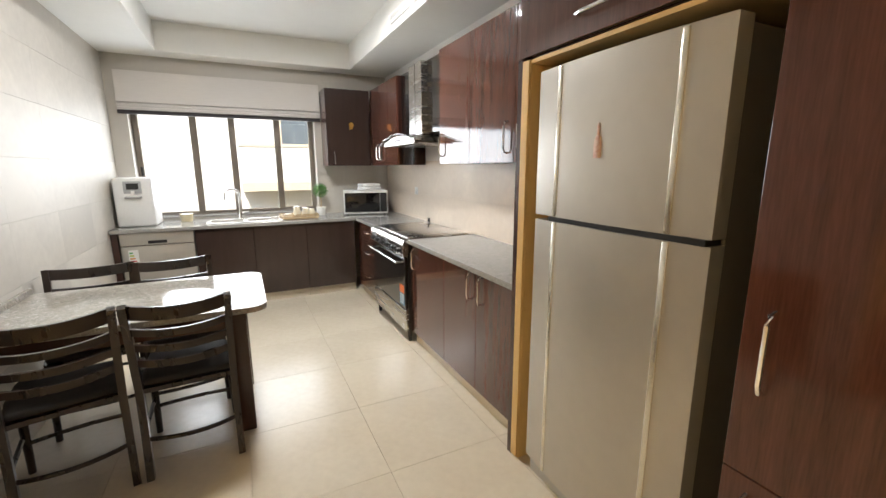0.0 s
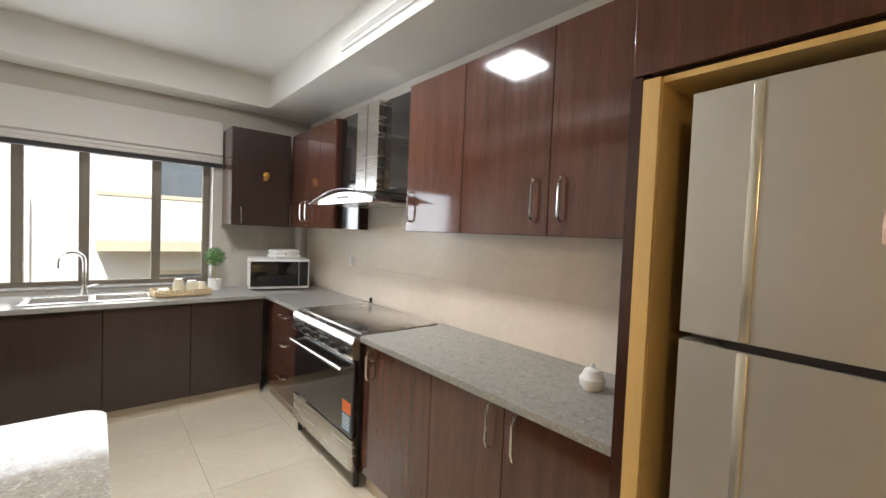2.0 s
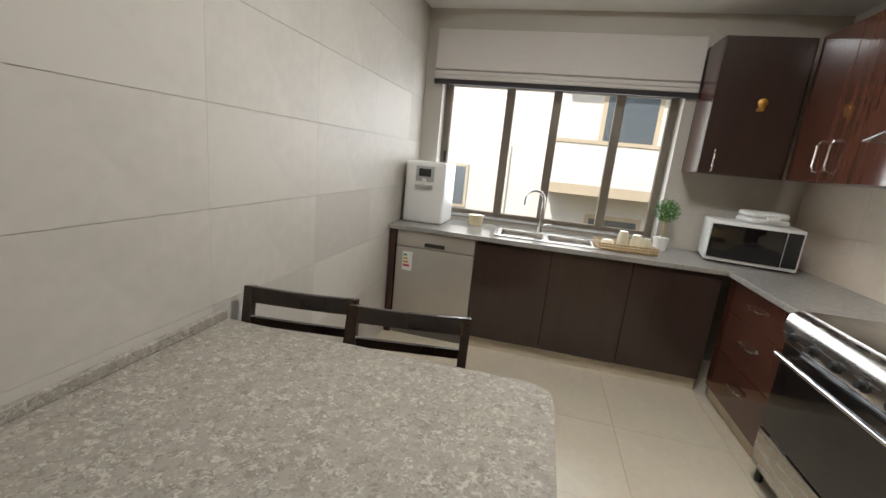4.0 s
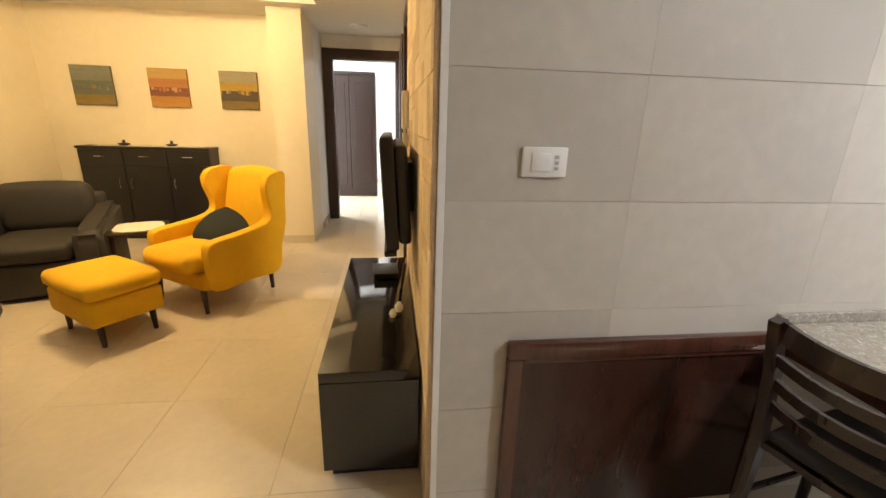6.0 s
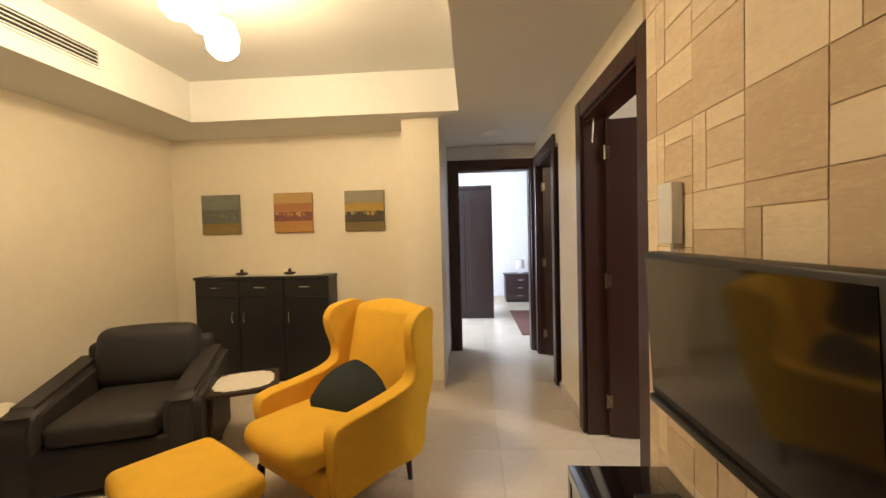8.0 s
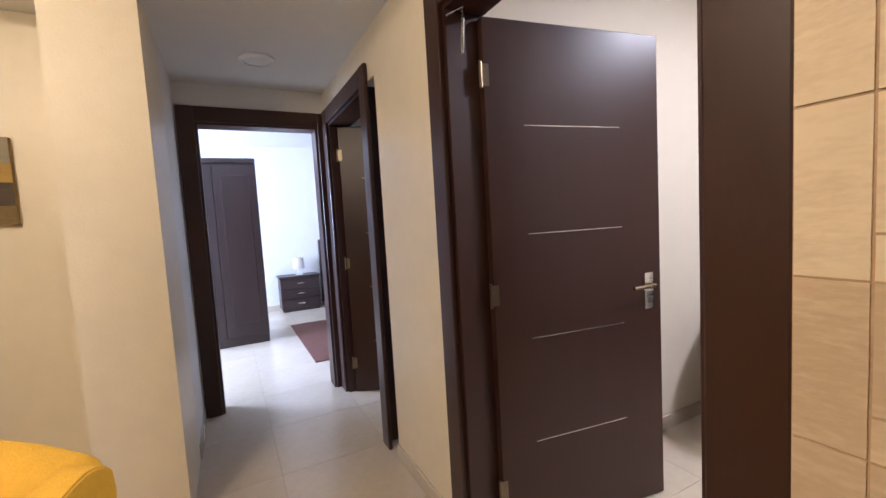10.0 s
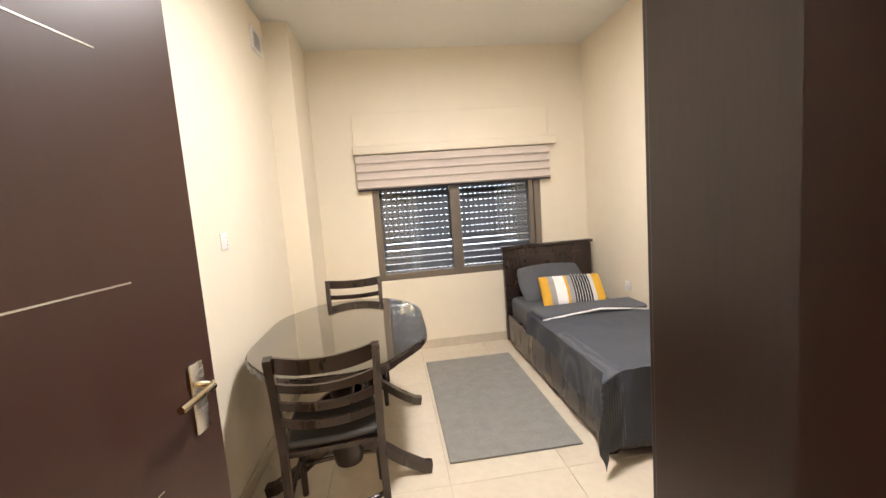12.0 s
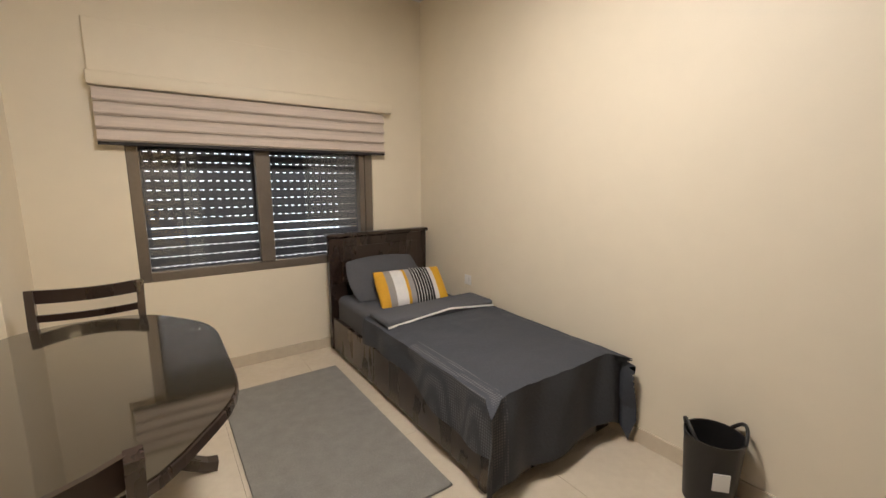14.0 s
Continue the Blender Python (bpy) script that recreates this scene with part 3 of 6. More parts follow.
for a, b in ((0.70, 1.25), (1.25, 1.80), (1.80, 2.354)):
    cabinet_y("base_cabinet", "brown woodgrain sink base cabinet under the window, toned as backlit", a, b, Z0, Z1, FY, KY - 0.004, [(a, b, Z0, Z1)], [])
U0, U1 = 1.51, 2.40
UF, UB = 2.68, KX - 0.004
cabinet_x("wall_cabinet", "glossy brown wall cabinet with two tall doors and chrome handles", 0.505, 1.56, U0, U1, UF, UB, [(0.505, 1.01, U0, U1), (1.01, 1.56, U0, U1)], [(1.08, 1.665, 0.19, 0), (0.94, 1.665, 0.19, 0)], kick=False)
cabinet_x("wall_cabinet", "glossy brown wall cabinet with one door beside the hood", 1.56, 2.06, U0, U1, UF, UB, [(1.56, 2.06, U0, U1)], [(2.01, 1.66, 0.18, 0)], kick=False)
cabinet_x("wall_cabinet", "narrow glossy brown wall cabinet with paired chrome handles", 3.08, 4.04, U0, U1, UF, UB, [(3.08, 3.38, U0, U1), (3.38, 3.67, U0, U1), (3.67, 4.04, U0, U1)], [(3.61, 1.66, 0.18, 0), (3.73, 1.66, 0.18, 0)], kick=False)
cabinet_y("wall_cabinet", "brown corner wall cabinet beside the window, toned as backlit", 2.14, 2.678, U0, U1, KY - 0.35, KY - 0.004, [(2.14, 2.66, U0, U1)], [(2.22, 1.60, 0.15)], kick=False)

charm = thing("door_ornament", "small gilt ornament stuck on the corner cabinet", "ornament", pose(2.44, KY - 0.3505, 1.99, 90, 0, 0))
part("plate", lathe(bmesh.new(), [(0.028, 0), (0.030, 0.006), (0.018, 0.012), (0.006, 0.014)], sides=14), M_GILT, charm, "", True)
part("tail", prism(bmesh.new(), [(-0.03, -0.055), (0.012, -0.05), (0.02, -0.02), (-0.02, -0.02)], "z", 0.0005, 0.006), M_GILT, charm)

# worktop, cut round the sink
solid("worktop", boxed(FX - 0.03, KX - 0.004, 0.505, 2.02, 0.868, 0.902, 0.003), M_GRANITE, "grey speckled granite worktop between cooker and refrigerator", "worktop")
SX0, SX1, SY0, SY1 = 0.82, 1.56, 3.87, 4.22
wt = thing("worktop", "grey speckled granite corner worktop under the window", "worktop")
part("slab", boxed(FX - 0.03, KX - 0.004, 2.96, FY - 0.031, 0.868, 0.902, 0.003), M_GRANITE, wt)
part("slab", boxed(0.004, SX0, FY - 0.03, KY - 0.004, 0.868, 0.902, 0.003), M_GRANITE, wt)
part("slab", boxed(SX1, KX - 0.004, FY - 0.03, KY - 0.004, 0.868, 0.902, 0.003), M_GRANITE, wt)
part("front_strip", boxed(SX0, SX1, FY - 0.03, SY0, 0.868, 0.902), M_GRANITE, wt)
part("back_strip", boxed(SX0, SX1, SY1, KY - 0.004, 0.868, 0.902), M_GRANITE, wt)


def open_basin(bm, x0, x1, y0, y1, z0, z1, t=0.006):
    box(bm, x0, x1, y0, y1, z0, z0 + t)
    box(bm, x0, x0 + t, y0, y1, z0 + t, z1)
    box(bm, x1 - t, x1, y0, y1, z0 + t, z1)
    box(bm, x0 + t, x1 - t, y0, y0 + t, z0 + t, z1)
    box(bm, x0 + t, x1 - t, y1 - t, y1, z0 + t, z1)
    return bm


sink = thing("sink", "double-bowl stainless steel sink set into the worktop", "sink")
mid = (SX0 + SX1) / 2
part("bowl", open_basin(bmesh.new(), SX0 + 0.02, mid - 0.015, SY0 + 0.02, SY1 - 0.04, 0.872, 0.905), M_STEEL, sink)
part("bowl", open_basin(bmesh.new(), mid + 0.015, SX1 - 0.02, SY0 + 0.02, SY1 - 0.04, 0.872, 0.905), M_STEEL, sink)
rim = bmesh.new()
for s in ((SX0 - 0.02, SX0 + 0.02, SY0 - 0.02, SY1 + 0.02), (SX1 - 0.02, SX1 + 0.02, SY0 - 0.02, SY1 + 0.02), (mid - 0.015, mid + 0.015, SY0 + 0.02, SY1 - 0.04), (SX0 + 0.02, SX1 - 0.02, SY0 - 0.02, SY0 + 0.02), (SX0 + 0.02, SX1 - 0.02, SY1 - 0.04, SY1 + 0.02)):
    box(rim, *s, 0.9025, 0.909, 0.002)
part("rim", rim, M_STEEL, sink, "rolled steel rim")
tap = thing("tap", "chrome swan-neck kitchen tap behind the sink", "tap", pose(1.14, 4.27, 0.903))
part("base", lathe(bmesh.new(), [(0.028, 0), (0.028, 0.01), (0.02, 0.02), (0.018, 0.09)]), M_CHROME, tap, "", True)
arc = [(0, 0, 0.08), (0, 0, 0.25)] + [(-0.075 * (1 - math.cos(a)), -0.03 * (1 - math.cos(a)), 0.27 + 0.075 * math.sin(a)) for a in np.linspace(0.1, math.pi, 9)] + [(-0.15, -0.06, 0.22)]
part("spout", tube(bmesh.new(), arc, 0.012, 10), M_CHROME, tap, "", True)
part("lever", tube(bmesh.new(), [(0.018, 0, 0.06), (0.05, -0.01, 0.075), (0.09, -0.02, 0.08)], 0.007, 8), M_CHROME, tap, "", True)

# ---- kitchen: appliances ----
dw = thing("dishwasher", "silver dishwasher with energy label under the worktop", "dishwasher")
part("body", boxed(0.06, 0.695, FY + 0.03, KY - 0.03, 0.0, 0.864), M_FRIDGE_DARK, dw)
part("door", boxed(0.075, 0.69, FY - 0.005, FY + 0.029, 0.11, 0.735, 0.006), M_FRIDGE, dw, "silver door", True)
panel = part("control_panel", boxed(0.075, 0.69, FY - 0.008, FY + 0.029, 0.742, 0.86, 0.006), M_FRIDGE, dw, "silver control panel", True)
part("grip", boxed(0.30, 0.46, FY - 0.011, FY - 0.007, 0.755, 0.785, 0.003), M_BLACKMAT, panel, "dark recessed grip")
part("energy_label", boxed(0.13, 0.21, FY - 0.0075, FY - 0.0055, 0.55, 0.70), M_WHITE, dw, "white paper label with coloured bars")
for i, c in enumerate(((0.05, 0.35, 0.08), (0.45, 0.5, 0.03), (0.7, 0.25, 0.02), (0.6, 0.03, 0.03))):
    part("bar", boxed(0.138, 0.165 + i * 0.008, FY - 0.0085, FY - 0.0077, 0.665 - i * 0.028, 0.68 - i * 0.028), mat("label_ink", c, 0.6, vary=0.03), dw)
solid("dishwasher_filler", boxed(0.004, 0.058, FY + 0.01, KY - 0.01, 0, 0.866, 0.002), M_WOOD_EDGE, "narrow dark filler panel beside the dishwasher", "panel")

cooker = thing("cooker", "wide stainless steel cooker with dark glass oven door", "cooker")
CY0, CY1, CX = 2.03, 2.95, 2.34
part("body", boxed(CX + 0.03, KX - 0.03, CY0, CY1, 0.09, 0.885, 0.004), M_BLACKMAT, cooker, "black enamelled sides")
part("lid", boxed(CX + 0.04, KX - 0.05, CY0 + 0.004, CY1 - 0.004, 0.892, 0.912, 0.005), M_STEEL, cooker, "closed brushed steel hob lid", True)
lip = prism(bmesh.new(), [(CX - 0.01, 0.76), (CX + 0.03, 0.76), (CX + 0.05, 0.885), (CX + 0.05, 0.903), (CX + 0.02, 0.903), (CX - 0.008, 0.885), (CX - 0.022, 0.84)], "y", CY0, CY1)
fascia = part("fascia", lip, M_STEEL, cooker, "stainless control fascia", True)
for i in range(6):
    y = CY0 + 0.10 + i * 0.145
    knob = lathe(bmesh.new(), [(0.024, 0), (0.024, 0.008), (0.018, 0.012), (0.016, 0.03)], sides=14)
    k = part("knob", knob, M_BLACKMAT, fascia, "black control knob", True)
    k.matrix_basis = pose(CX - 0.015, y, 0.80, 0, -80, 0)
odoor = part("oven_door", boxed(CX, CX + 0.03, CY0 + 0.006, CY1 - 0.006, 0.30, 0.75, 0.005), M_BLACK, cooker, "dark mirror glass oven door")
bm = bmesh.new()
tube(bm, [(CX - 0.05, CY0 + 0.06, 0.70), (CX - 0.05, CY1 - 0.06, 0.70)], 0.011, 10)
for y in (CY0 + 0.08, CY1 - 0.08):
    tube(bm, [(CX + 0.002, y, 0.70), (CX - 0.05, y, 0.70)], 0.009, 8)
part("handle", bm, M_CHROME, odoor, "chrome bar handle", True)
part("sticker", boxed(CX - 0.002, CX - 0.0005, CY0 + 0.025, CY0 + 0.13, 0.43, 0.50), mat("orange_print", (0.75, 0.16, 0.03), 0.5), odoor, "orange paper sticker")
part("sticker", boxed(CX - 0.002, CX - 0.0005, CY0 + 0.025, CY0 + 0.13, 0.325, 0.425), mat("blue_print", (0.10, 0.25, 0.38), 0.5), odoor, "blue paper sticker with print")
for i in range(5):
    part("print_line", boxed(CX - 0.003, CX - 0.0021, CY0 + 0.035, CY0 + 0.12, 0.337 + i * 0.018, 0.343 + i * 0.018), M_WHITE, cooker)
part("drawer", boxed(CX, CX + 0.03, CY0 + 0.006, CY1 - 0.006, 0.10, 0.29, 0.005), M_STEEL, cooker, "stainless lower drawer", True)
for x in (CX + 0.05, KX - 0.1):
    for y in (CY0 + 0.03, CY1 - 0.03):
        part("foot", lathe(bmesh.new(), [(0.016, 0), (0.018, 0.02), (0.02, 0.091)], x, y, 10), M_BLACKMAT, cooker)
part("lid_hinge", boxed(KX - 0.05, KX - 0.03, CY1 - 0.03, CY1 - 0.01, 0.885, 0.95, 0.004), M_BLACKMAT, cooker)

hood = thing("cooker_hood", "stainless chimney hood with curved glass canopy over the cooker", "cooker hood")
HY = (2.06 + 3.08) / 2
part("chimney", boxed(2.675, KX - 0.03, HY - 0.15, HY + 0.15, 1.78, 2.40, 0.003), M_STEEL, hood, "brushed steel chimney")
part("chimney_seam", boxed(2.6725, 2.6745, HY - 0.004, HY + 0.004, 1.80, 2.40), M_FRIDGE_DARK, hood)
arcp = [(HY + s * 0.50, 1.70 + 0.085 * math.cos(s * math.pi / 2)) for s in np.linspace(-1, 1, 15)]
low = [(y, z - 0.008) for y, z in reversed(arcp)]
part("glass_canopy", prism(bmesh.new(), arcp + low, "x", 2.47, KX - 0.03), glass("canopy_glass", (0.80, 0.86, 0.84), 0.02), hood, "curved tinted glass canopy", True)
face = [(HY + s * 0.40, 1.70 + 0.06 * math.cos(s * math.pi / 2.4)) for s in np.linspace(-1, 1, 13)] + [(HY + 0.40, 1.685), (HY - 0.40, 1.685)]
body = part("body", prism(bmesh.new(), face, "x", 2.50, KX - 0.05), M_STEEL, hood, "steel hood body", True)
part("switch_strip", boxed(2.497, 2.50, HY - 0.09, HY + 0.09, 1.715, 1.735, 0.001), M_FRIDGE_DARK, body, "grey switch strip")
for s in (-1, 1):
    a, b = sorted((HY + s * 0.16, HY + s * 0.505))
    part("side_panel", boxed(2.73, 2.75, a, b, 1.79, 2.40), M_BLACK, hood, "black glass side panel")
part("lower_panel", boxed(2.72, 2.735, HY + 0.18, HY + 0.505, 1.51, 1.684), M_BLACK, hood, "black glass splash panel")

mw = thing("microwave_oven", "white microwave oven with dark door in the worktop corner", "microwave", pose(2.60, 4.14, 0.903, 0, 0, -12))
part("body", boxed(-0.27, 0.27, -0.18, 0.2, 0.012, 0.295, 0.008), M_WHITE, mw, "", True)
part("door", boxed(-0.258, 0.17, -0.19, -0.181, 0.035, 0.272, 0.004), M_BLACK, mw, "dark glass door", True)
part("control_panel", boxed(0.175, 0.258, -0.188, -0.181, 0.035, 0.272, 0.004), M_BLACKMAT, mw, "dark control panel", True)
for x in (-0.23, 0.23):
    for y in (-0.14, 0.16):
        part("foot", lathe(bmesh.new(), [(0.012, 0), (0.012, 0.0125)], x, y, 8), M_BLACKMAT, mw)
toaster = thing("sandwich_maker", "white rounded sandwich maker lying on the microwave", "sandwich maker", pose(2.66, 4.15, 1.199, 0, 0, 8))
part("base", cushion(bmesh.new(), -0.13, 0.13, -0.10, 0.10, 0.0, 0.04, 0.018), M_WHITE, toaster, "", True)
part("lid", cushion(bmesh.new(), -0.125, 0.125, -0.095, 0.095, 0.042, 0.085, 0.02), M_WHITE, toaster, "", True)
part("grip", boxed(-0.04, 0.04, -0.13, -0.093, 0.03, 0.055, 0.006), M_WHITE, toaster, "", True)

disp = thing("water_dispenser", "white countertop water dispenser with dark tap recess", "water dispenser", pose(0.20, 4.12, 0.903))
part("body", boxed(-0.165, 0.165, -0.17, 0.2, 0.0, 0.49, 0.02, 3), M_WHITE, disp, "", True)
part("recess", boxed(-0.075, 0.075, -0.176, -0.168, 0.335, 0.455, 0.003), M_GREYP, disp, "grey tap recess", True)
part("display", boxed(-0.05, 0.05, -0.181, -0.1755, 0.375, 0.435, 0.002), M_BLACK, disp, "dark display")
part("drip_tray", boxed(-0.07, 0.07, -0.20, -0.17, 0.285, 0.31, 0.006), M_GREYP, disp, "grey drip tray", True)
part("tap", boxed(-0.015, 0.015, -0.195, -0.175, 0.315, 0.36, 0.004), M_WHITE, disp)

M_TRIM = mat("satin_trim", (0.78, 0.74, 0.64), 0.22, metal=0.75, vary=0.02, scale=2)
fr = thing("refrigerator", "tall silver two-door refrigerator with rounded front", "refrigerator")
RY0, RY1, RX = -0.425, 0.345, 2.335


def curved_door(z0, z1):
    n = 12
    front = []
    for i in range(n + 1):
        s = -1 + 2 * i / n
        front.append((RX - 0.022 * (1 - s * s), RY0 + (RY1 - RY0) * i / n))
    outline = front + [(RX + 0.065, RY1), (RX + 0.065, RY0)]
    return prism(bmesh.new(), outline, "z", z0, z1)


part("body", boxed(RX + 0.07, KX - 0.02, RY0 + 0.004, RY1 - 0.004, 0.03, 1.855, 0.006), M_FRIDGE_DARK, fr, "dark grey metal sides")
top_door = part("freezer_door", curved_door(1.283, 1.87), M_FRIDGE, fr, "satin silver freezer door", True)
low_door = part("door", curved_door(0.09, 1.262), M_FRIDGE, fr, "satin silver fridge door", True)
for ob, z0, z1 in ((top_door, 1.283, 1.868), (low_door, 0.09, 1.262)):
    for y in (0.208, -0.296):
        s = -1 + 2 * (y - RY0) / (RY1 - RY0)
        x = RX - 0.022 * (1 - s * s)
        part("trim", boxed(x - 0.004, x + 0.004, y - 0.011, y + 0.011, z0 + 0.002, z1 - 0.002, 0.003), M_TRIM, ob, "raised satin trim strip", True)
part("grip", boxed(RX - 0.012, RX + 0.06, RY0 + 0.01, RY1 - 0.10, 1.263, 1.282), M_BLACKMAT, fr, "dark gap with grip between the doors")
part("plinth", boxed(RX + 0.02, RX + 0.07, RY0 + 0.01, RY1 - 0.01, 0.0, 0.085, 0.004), M_GREYP, fr, "grey plinth")
mag = part("magnet", lathe(bmesh.new(), [(0.032, -0.12), (0.035, -0.05), (0.030, 0.0), (0.012, 0.04), (0.012, 0.10), (0.006, 0.12)], sides=10), mat("magnet_print", (0.74, 0.66, 0.58), 0.5, second=(0.50, 0.16, 0.10), scale=30), fr, "small bottle-shaped printed magnet", True)
mag.matrix_basis = pose(RX - 0.024, -0.01, 1.575) @ Matrix.Diagonal((0.2, 0.52, 0.50, 1))
TF = 2.335   # front of the tall housing
# Beige melamine with the warm lamplight on it put into its amber colour.
M_BEIGE_WARMLIT = mat("beige_panel_warmlit", (0.66, 0.44, 0.17), 0.4, vary=0.06, scale=3, stretch=(4, 4, 0.6))
sur = thing("fridge_surround", "beige-lined tall panel framing the refrigerator niche", "panel")
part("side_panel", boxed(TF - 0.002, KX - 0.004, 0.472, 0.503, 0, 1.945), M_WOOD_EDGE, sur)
part("lining", boxed(TF + 0.010, KX - 0.01, 0.424, 0.470, 0.0, 1.935), M_BEIGE_WARMLIT, sur, "beige melamine filler")
part("front_edge", boxed(TF - 0.004, TF + 0.008, 0.424, 0.470, 0.01, 1.935, 0.002), M_BEIGE_WARMLIT, sur, "beige front strip")
part("top_lining", boxed(TF + 0.008, KX - 0.01, -0.525, 0.422, 1.92, 1.936), M_BEIGE_WARMLIT, sur, "beige melamine lining")
cabinet_x("wall_cabinet", "wide woodgrain cabinet above the refrigerator, long chrome handle", -0.527, 0.503, 1.948, 2.40, TF, KX - 0.004, [(-0.527, 0.503, 1.948, 2.40)], [(0.02, 2.025, 0.24, 1)], kick=False)
cabinet_x("tall_cabinet", "tall red-brown woodgrain larder cabinet beside the refrigerator", -1.25, -0.529, 0.06, 2.40, TF, KX - 0.004, [(-1.25, -0.529, 0.66, 2.40), (-1.25, -0.529, 0.06, 0.66)], [(-0.60, 1.02, 0.22, 0), (-0.60, 0.50, 0.22, 0)])

# ---- kitchen: small things ----
rack = thing("dish_rack", "low wicker dish tray with cups on the worktop", "dish rack", pose(1.76, 3.99, 0.903, 0, 0, 5))
bm = bmesh.new()
for z in (0.012, 0.03, 0.048):
    for a, b in (((-0.2, -0.11), (0.2, -0.11)), ((0.2, -0.11), (0.2, 0.11)), ((0.2, 0.11), (-0.2, 0.11)), ((-0.2, 0.11), (-0.2, -0.11))):
        tube(bm, [(*a, z), (*b, z)], 0.006, 6)
for i in range(17):
    for y in (-0.11, 0.11):
        tube(bm, [(-0.2 + i * 0.025, y, 0.002), (-0.2 + i * 0.025, y, 0.055)], 0.004, 5)
part("basket", bm, M_WICKER, rack, "woven wicker rim")
part("base", boxed(-0.195, 0.195, -0.105, 0.105, 0.0, 0.008), M_WICKER, rack)
for x, y, r, hh in ((-0.02, 0.0, 0.042, 0.13), (0.08, 0.02, 0.045, 0.11), (0.14, -0.03, 0.04, 0.10), (-0.12, 0.02, 0.05, 0.05)):
    cup = thing("cup", "pale ceramic cup drying upside down on the tray", "cup", pose(1.76 + x, 3.99 + y, 0.9112), "cups on the tray")
    part("bowl", lathe(bmesh.new(), [(r, 0), (r * 0.98, hh * 0.6), (r * 0.7, hh), (r * 0.65, hh)], sides=16), mat("cup_glaze", (0.72, 0.66, 0.50), 0.25, vary=0.05), cup, "", True)
plant = thing("potted_plant", "small round topiary plant in a white pot", "plant", pose(2.05, 4.20, 0.903))
part("pot", lathe(bmesh.new(), [(0.045, 0), (0.055, 0.09), (0.058, 0.10), (0.05, 0.10)], sides=16), M_WHITE, plant, "white tapered pot", True)
part("stem", tube(bmesh.new(), [(0, 0, 0.09), (0.006, 0, 0.16), (0, 0.004, 0.27)], 0.006, 7), M_WICKER, plant, "thin brown stem")
rng = random.Random(3)
bm = bmesh.new()
for i in range(620):
    d = Vector((rng.gauss(0, 1), rng.gauss(0, 1), rng.gauss(0, 1))).normalized()
    c = Vector((0, 0, 0.305)) + d * (0.078 + rng.uniform(-0.02, 0.012))
    a = d.orthogonal().normalized()
    a.rotate(Matrix.Rotation(rng.uniform(0, 6.3), 3, d))
    b = d.cross(a)
    s = rng.uniform(0.008, 0.014)
    tip = c + d * rng.uniform(0.004, 0.012)
    vs = [bm.verts.new(p) for p in (c - a * s, c - b * s * 0.5 + d * 0.003, tip + a * s, c + b * s * 0.5 + d * 0.003)]
    bm.faces.new(vs)
part("leaves", bm, M_GREEN, plant, "dense small green leaves")
cupb = thing("sponge_holder", "small beige tub beside the sink", "tub", pose(0.60, 4.24, 0.903))
part("tub", lathe(bmesh.new(), [(0.055, 0), (0.065, 0.08), (0.068, 0.085), (0.058, 0.085)], sides=18), mat("tub_plastic", (0.70, 0.60, 0.38), 0.4), cupb, "", True)
jar = thing("sugar_jar", "small white ceramic jar at the worktop end", "jar", pose(2.74, 0.80, 0.903))
part("bowl", lathe(bmesh.new(), [(0.035, 0), (0.048, 0.02), (0.05, 0.045), (0.035, 0.065)], sides=16), M_WHITE, jar, "", True)
part("lid", lathe(bmesh.new(), [(0.037, 0.066), (0.03, 0.08), (0.008, 0.088), (0.01, 0.10), (0.004, 0.105)], sides=16), M_WHITE, jar, "", True)


def switch(name, label, m, w=0.15, h=0.085):
    """A wall plate facing +x of its own axes."""
    s = thing(name, label, "switch", m)
    part("plate", boxed(0, 0.010, -w / 2, w / 2, -h / 2, h / 2, 0.004), M_WHITE, s, "", True)
    part("rocker", boxed(0.0095, 0.014, -w * 0.30, w * 0.12, -h * 0.3, h * 0.3, 0.002), M_WHITE, s, "", True)
    for i in range(3):
        part("button", boxed(0.0095, 0.012, w * 0.22, w * 0.30, -h * 0.26 + i * h * 0.19, -h * 0.16 + i * h * 0.19), M_GREYP, s)
    return s


switch("light_switch", "white dimmer switch plate on the tiled wall", pose(0.0, 0.285, 1.305), 0.135, 0.085)
switch("light_switch", "small white switch on the cream bedroom wall", pose(BX0, 2.11, 1.325), 0.085, 0.085)
switch("wall_socket", "small white socket beside the bed", pose(-0.215, 3.22, 0.60, 0, 0, 180), 0.08, 0.08)
switch("wall_socket", "white double socket on the tiled splashback", pose(KX, 3.35, 1.22, 0, 0, 180), 0.09, 0.085)


def grille(name, label, m, length, height, slats):
    """A slotted air grille facing -x of its own axes, running along y."""
    g = thing(name, label, "air grille", m)
    part("backing", boxed(-0.004, 0.0, -length / 2 + 0.01, length / 2 - 0.01, -height / 2 + 0.01, height / 2 - 0.01), M_BLACKMAT, g)
    f = bmesh.new()
    for s in ((-length / 2, -length / 2 + 0.014, -height / 2, height / 2), (length / 2 - 0.014, length / 2, -height / 2, height / 2)):
        box(f, -0.014, 0.0, *s)
    for s in ((-height / 2, -height / 2 + 0.014), (height / 2 - 0.014, height / 2)):
        box(f, -0.014, 0.0, -length / 2 + 0.014, length / 2 - 0.014, *s)
    part("frame", f, M_WHITE, g)
    for i in range(slats):
        z = -height / 2 + 0.014 + (i + 0.5) * (height - 0.028) / slats
        part("slat", boxed(-0.012, -0.004, -length / 2 + 0.014, length / 2 - 0.014, z - 0.003, z + 0.003), M_WHITE, g)
    return g


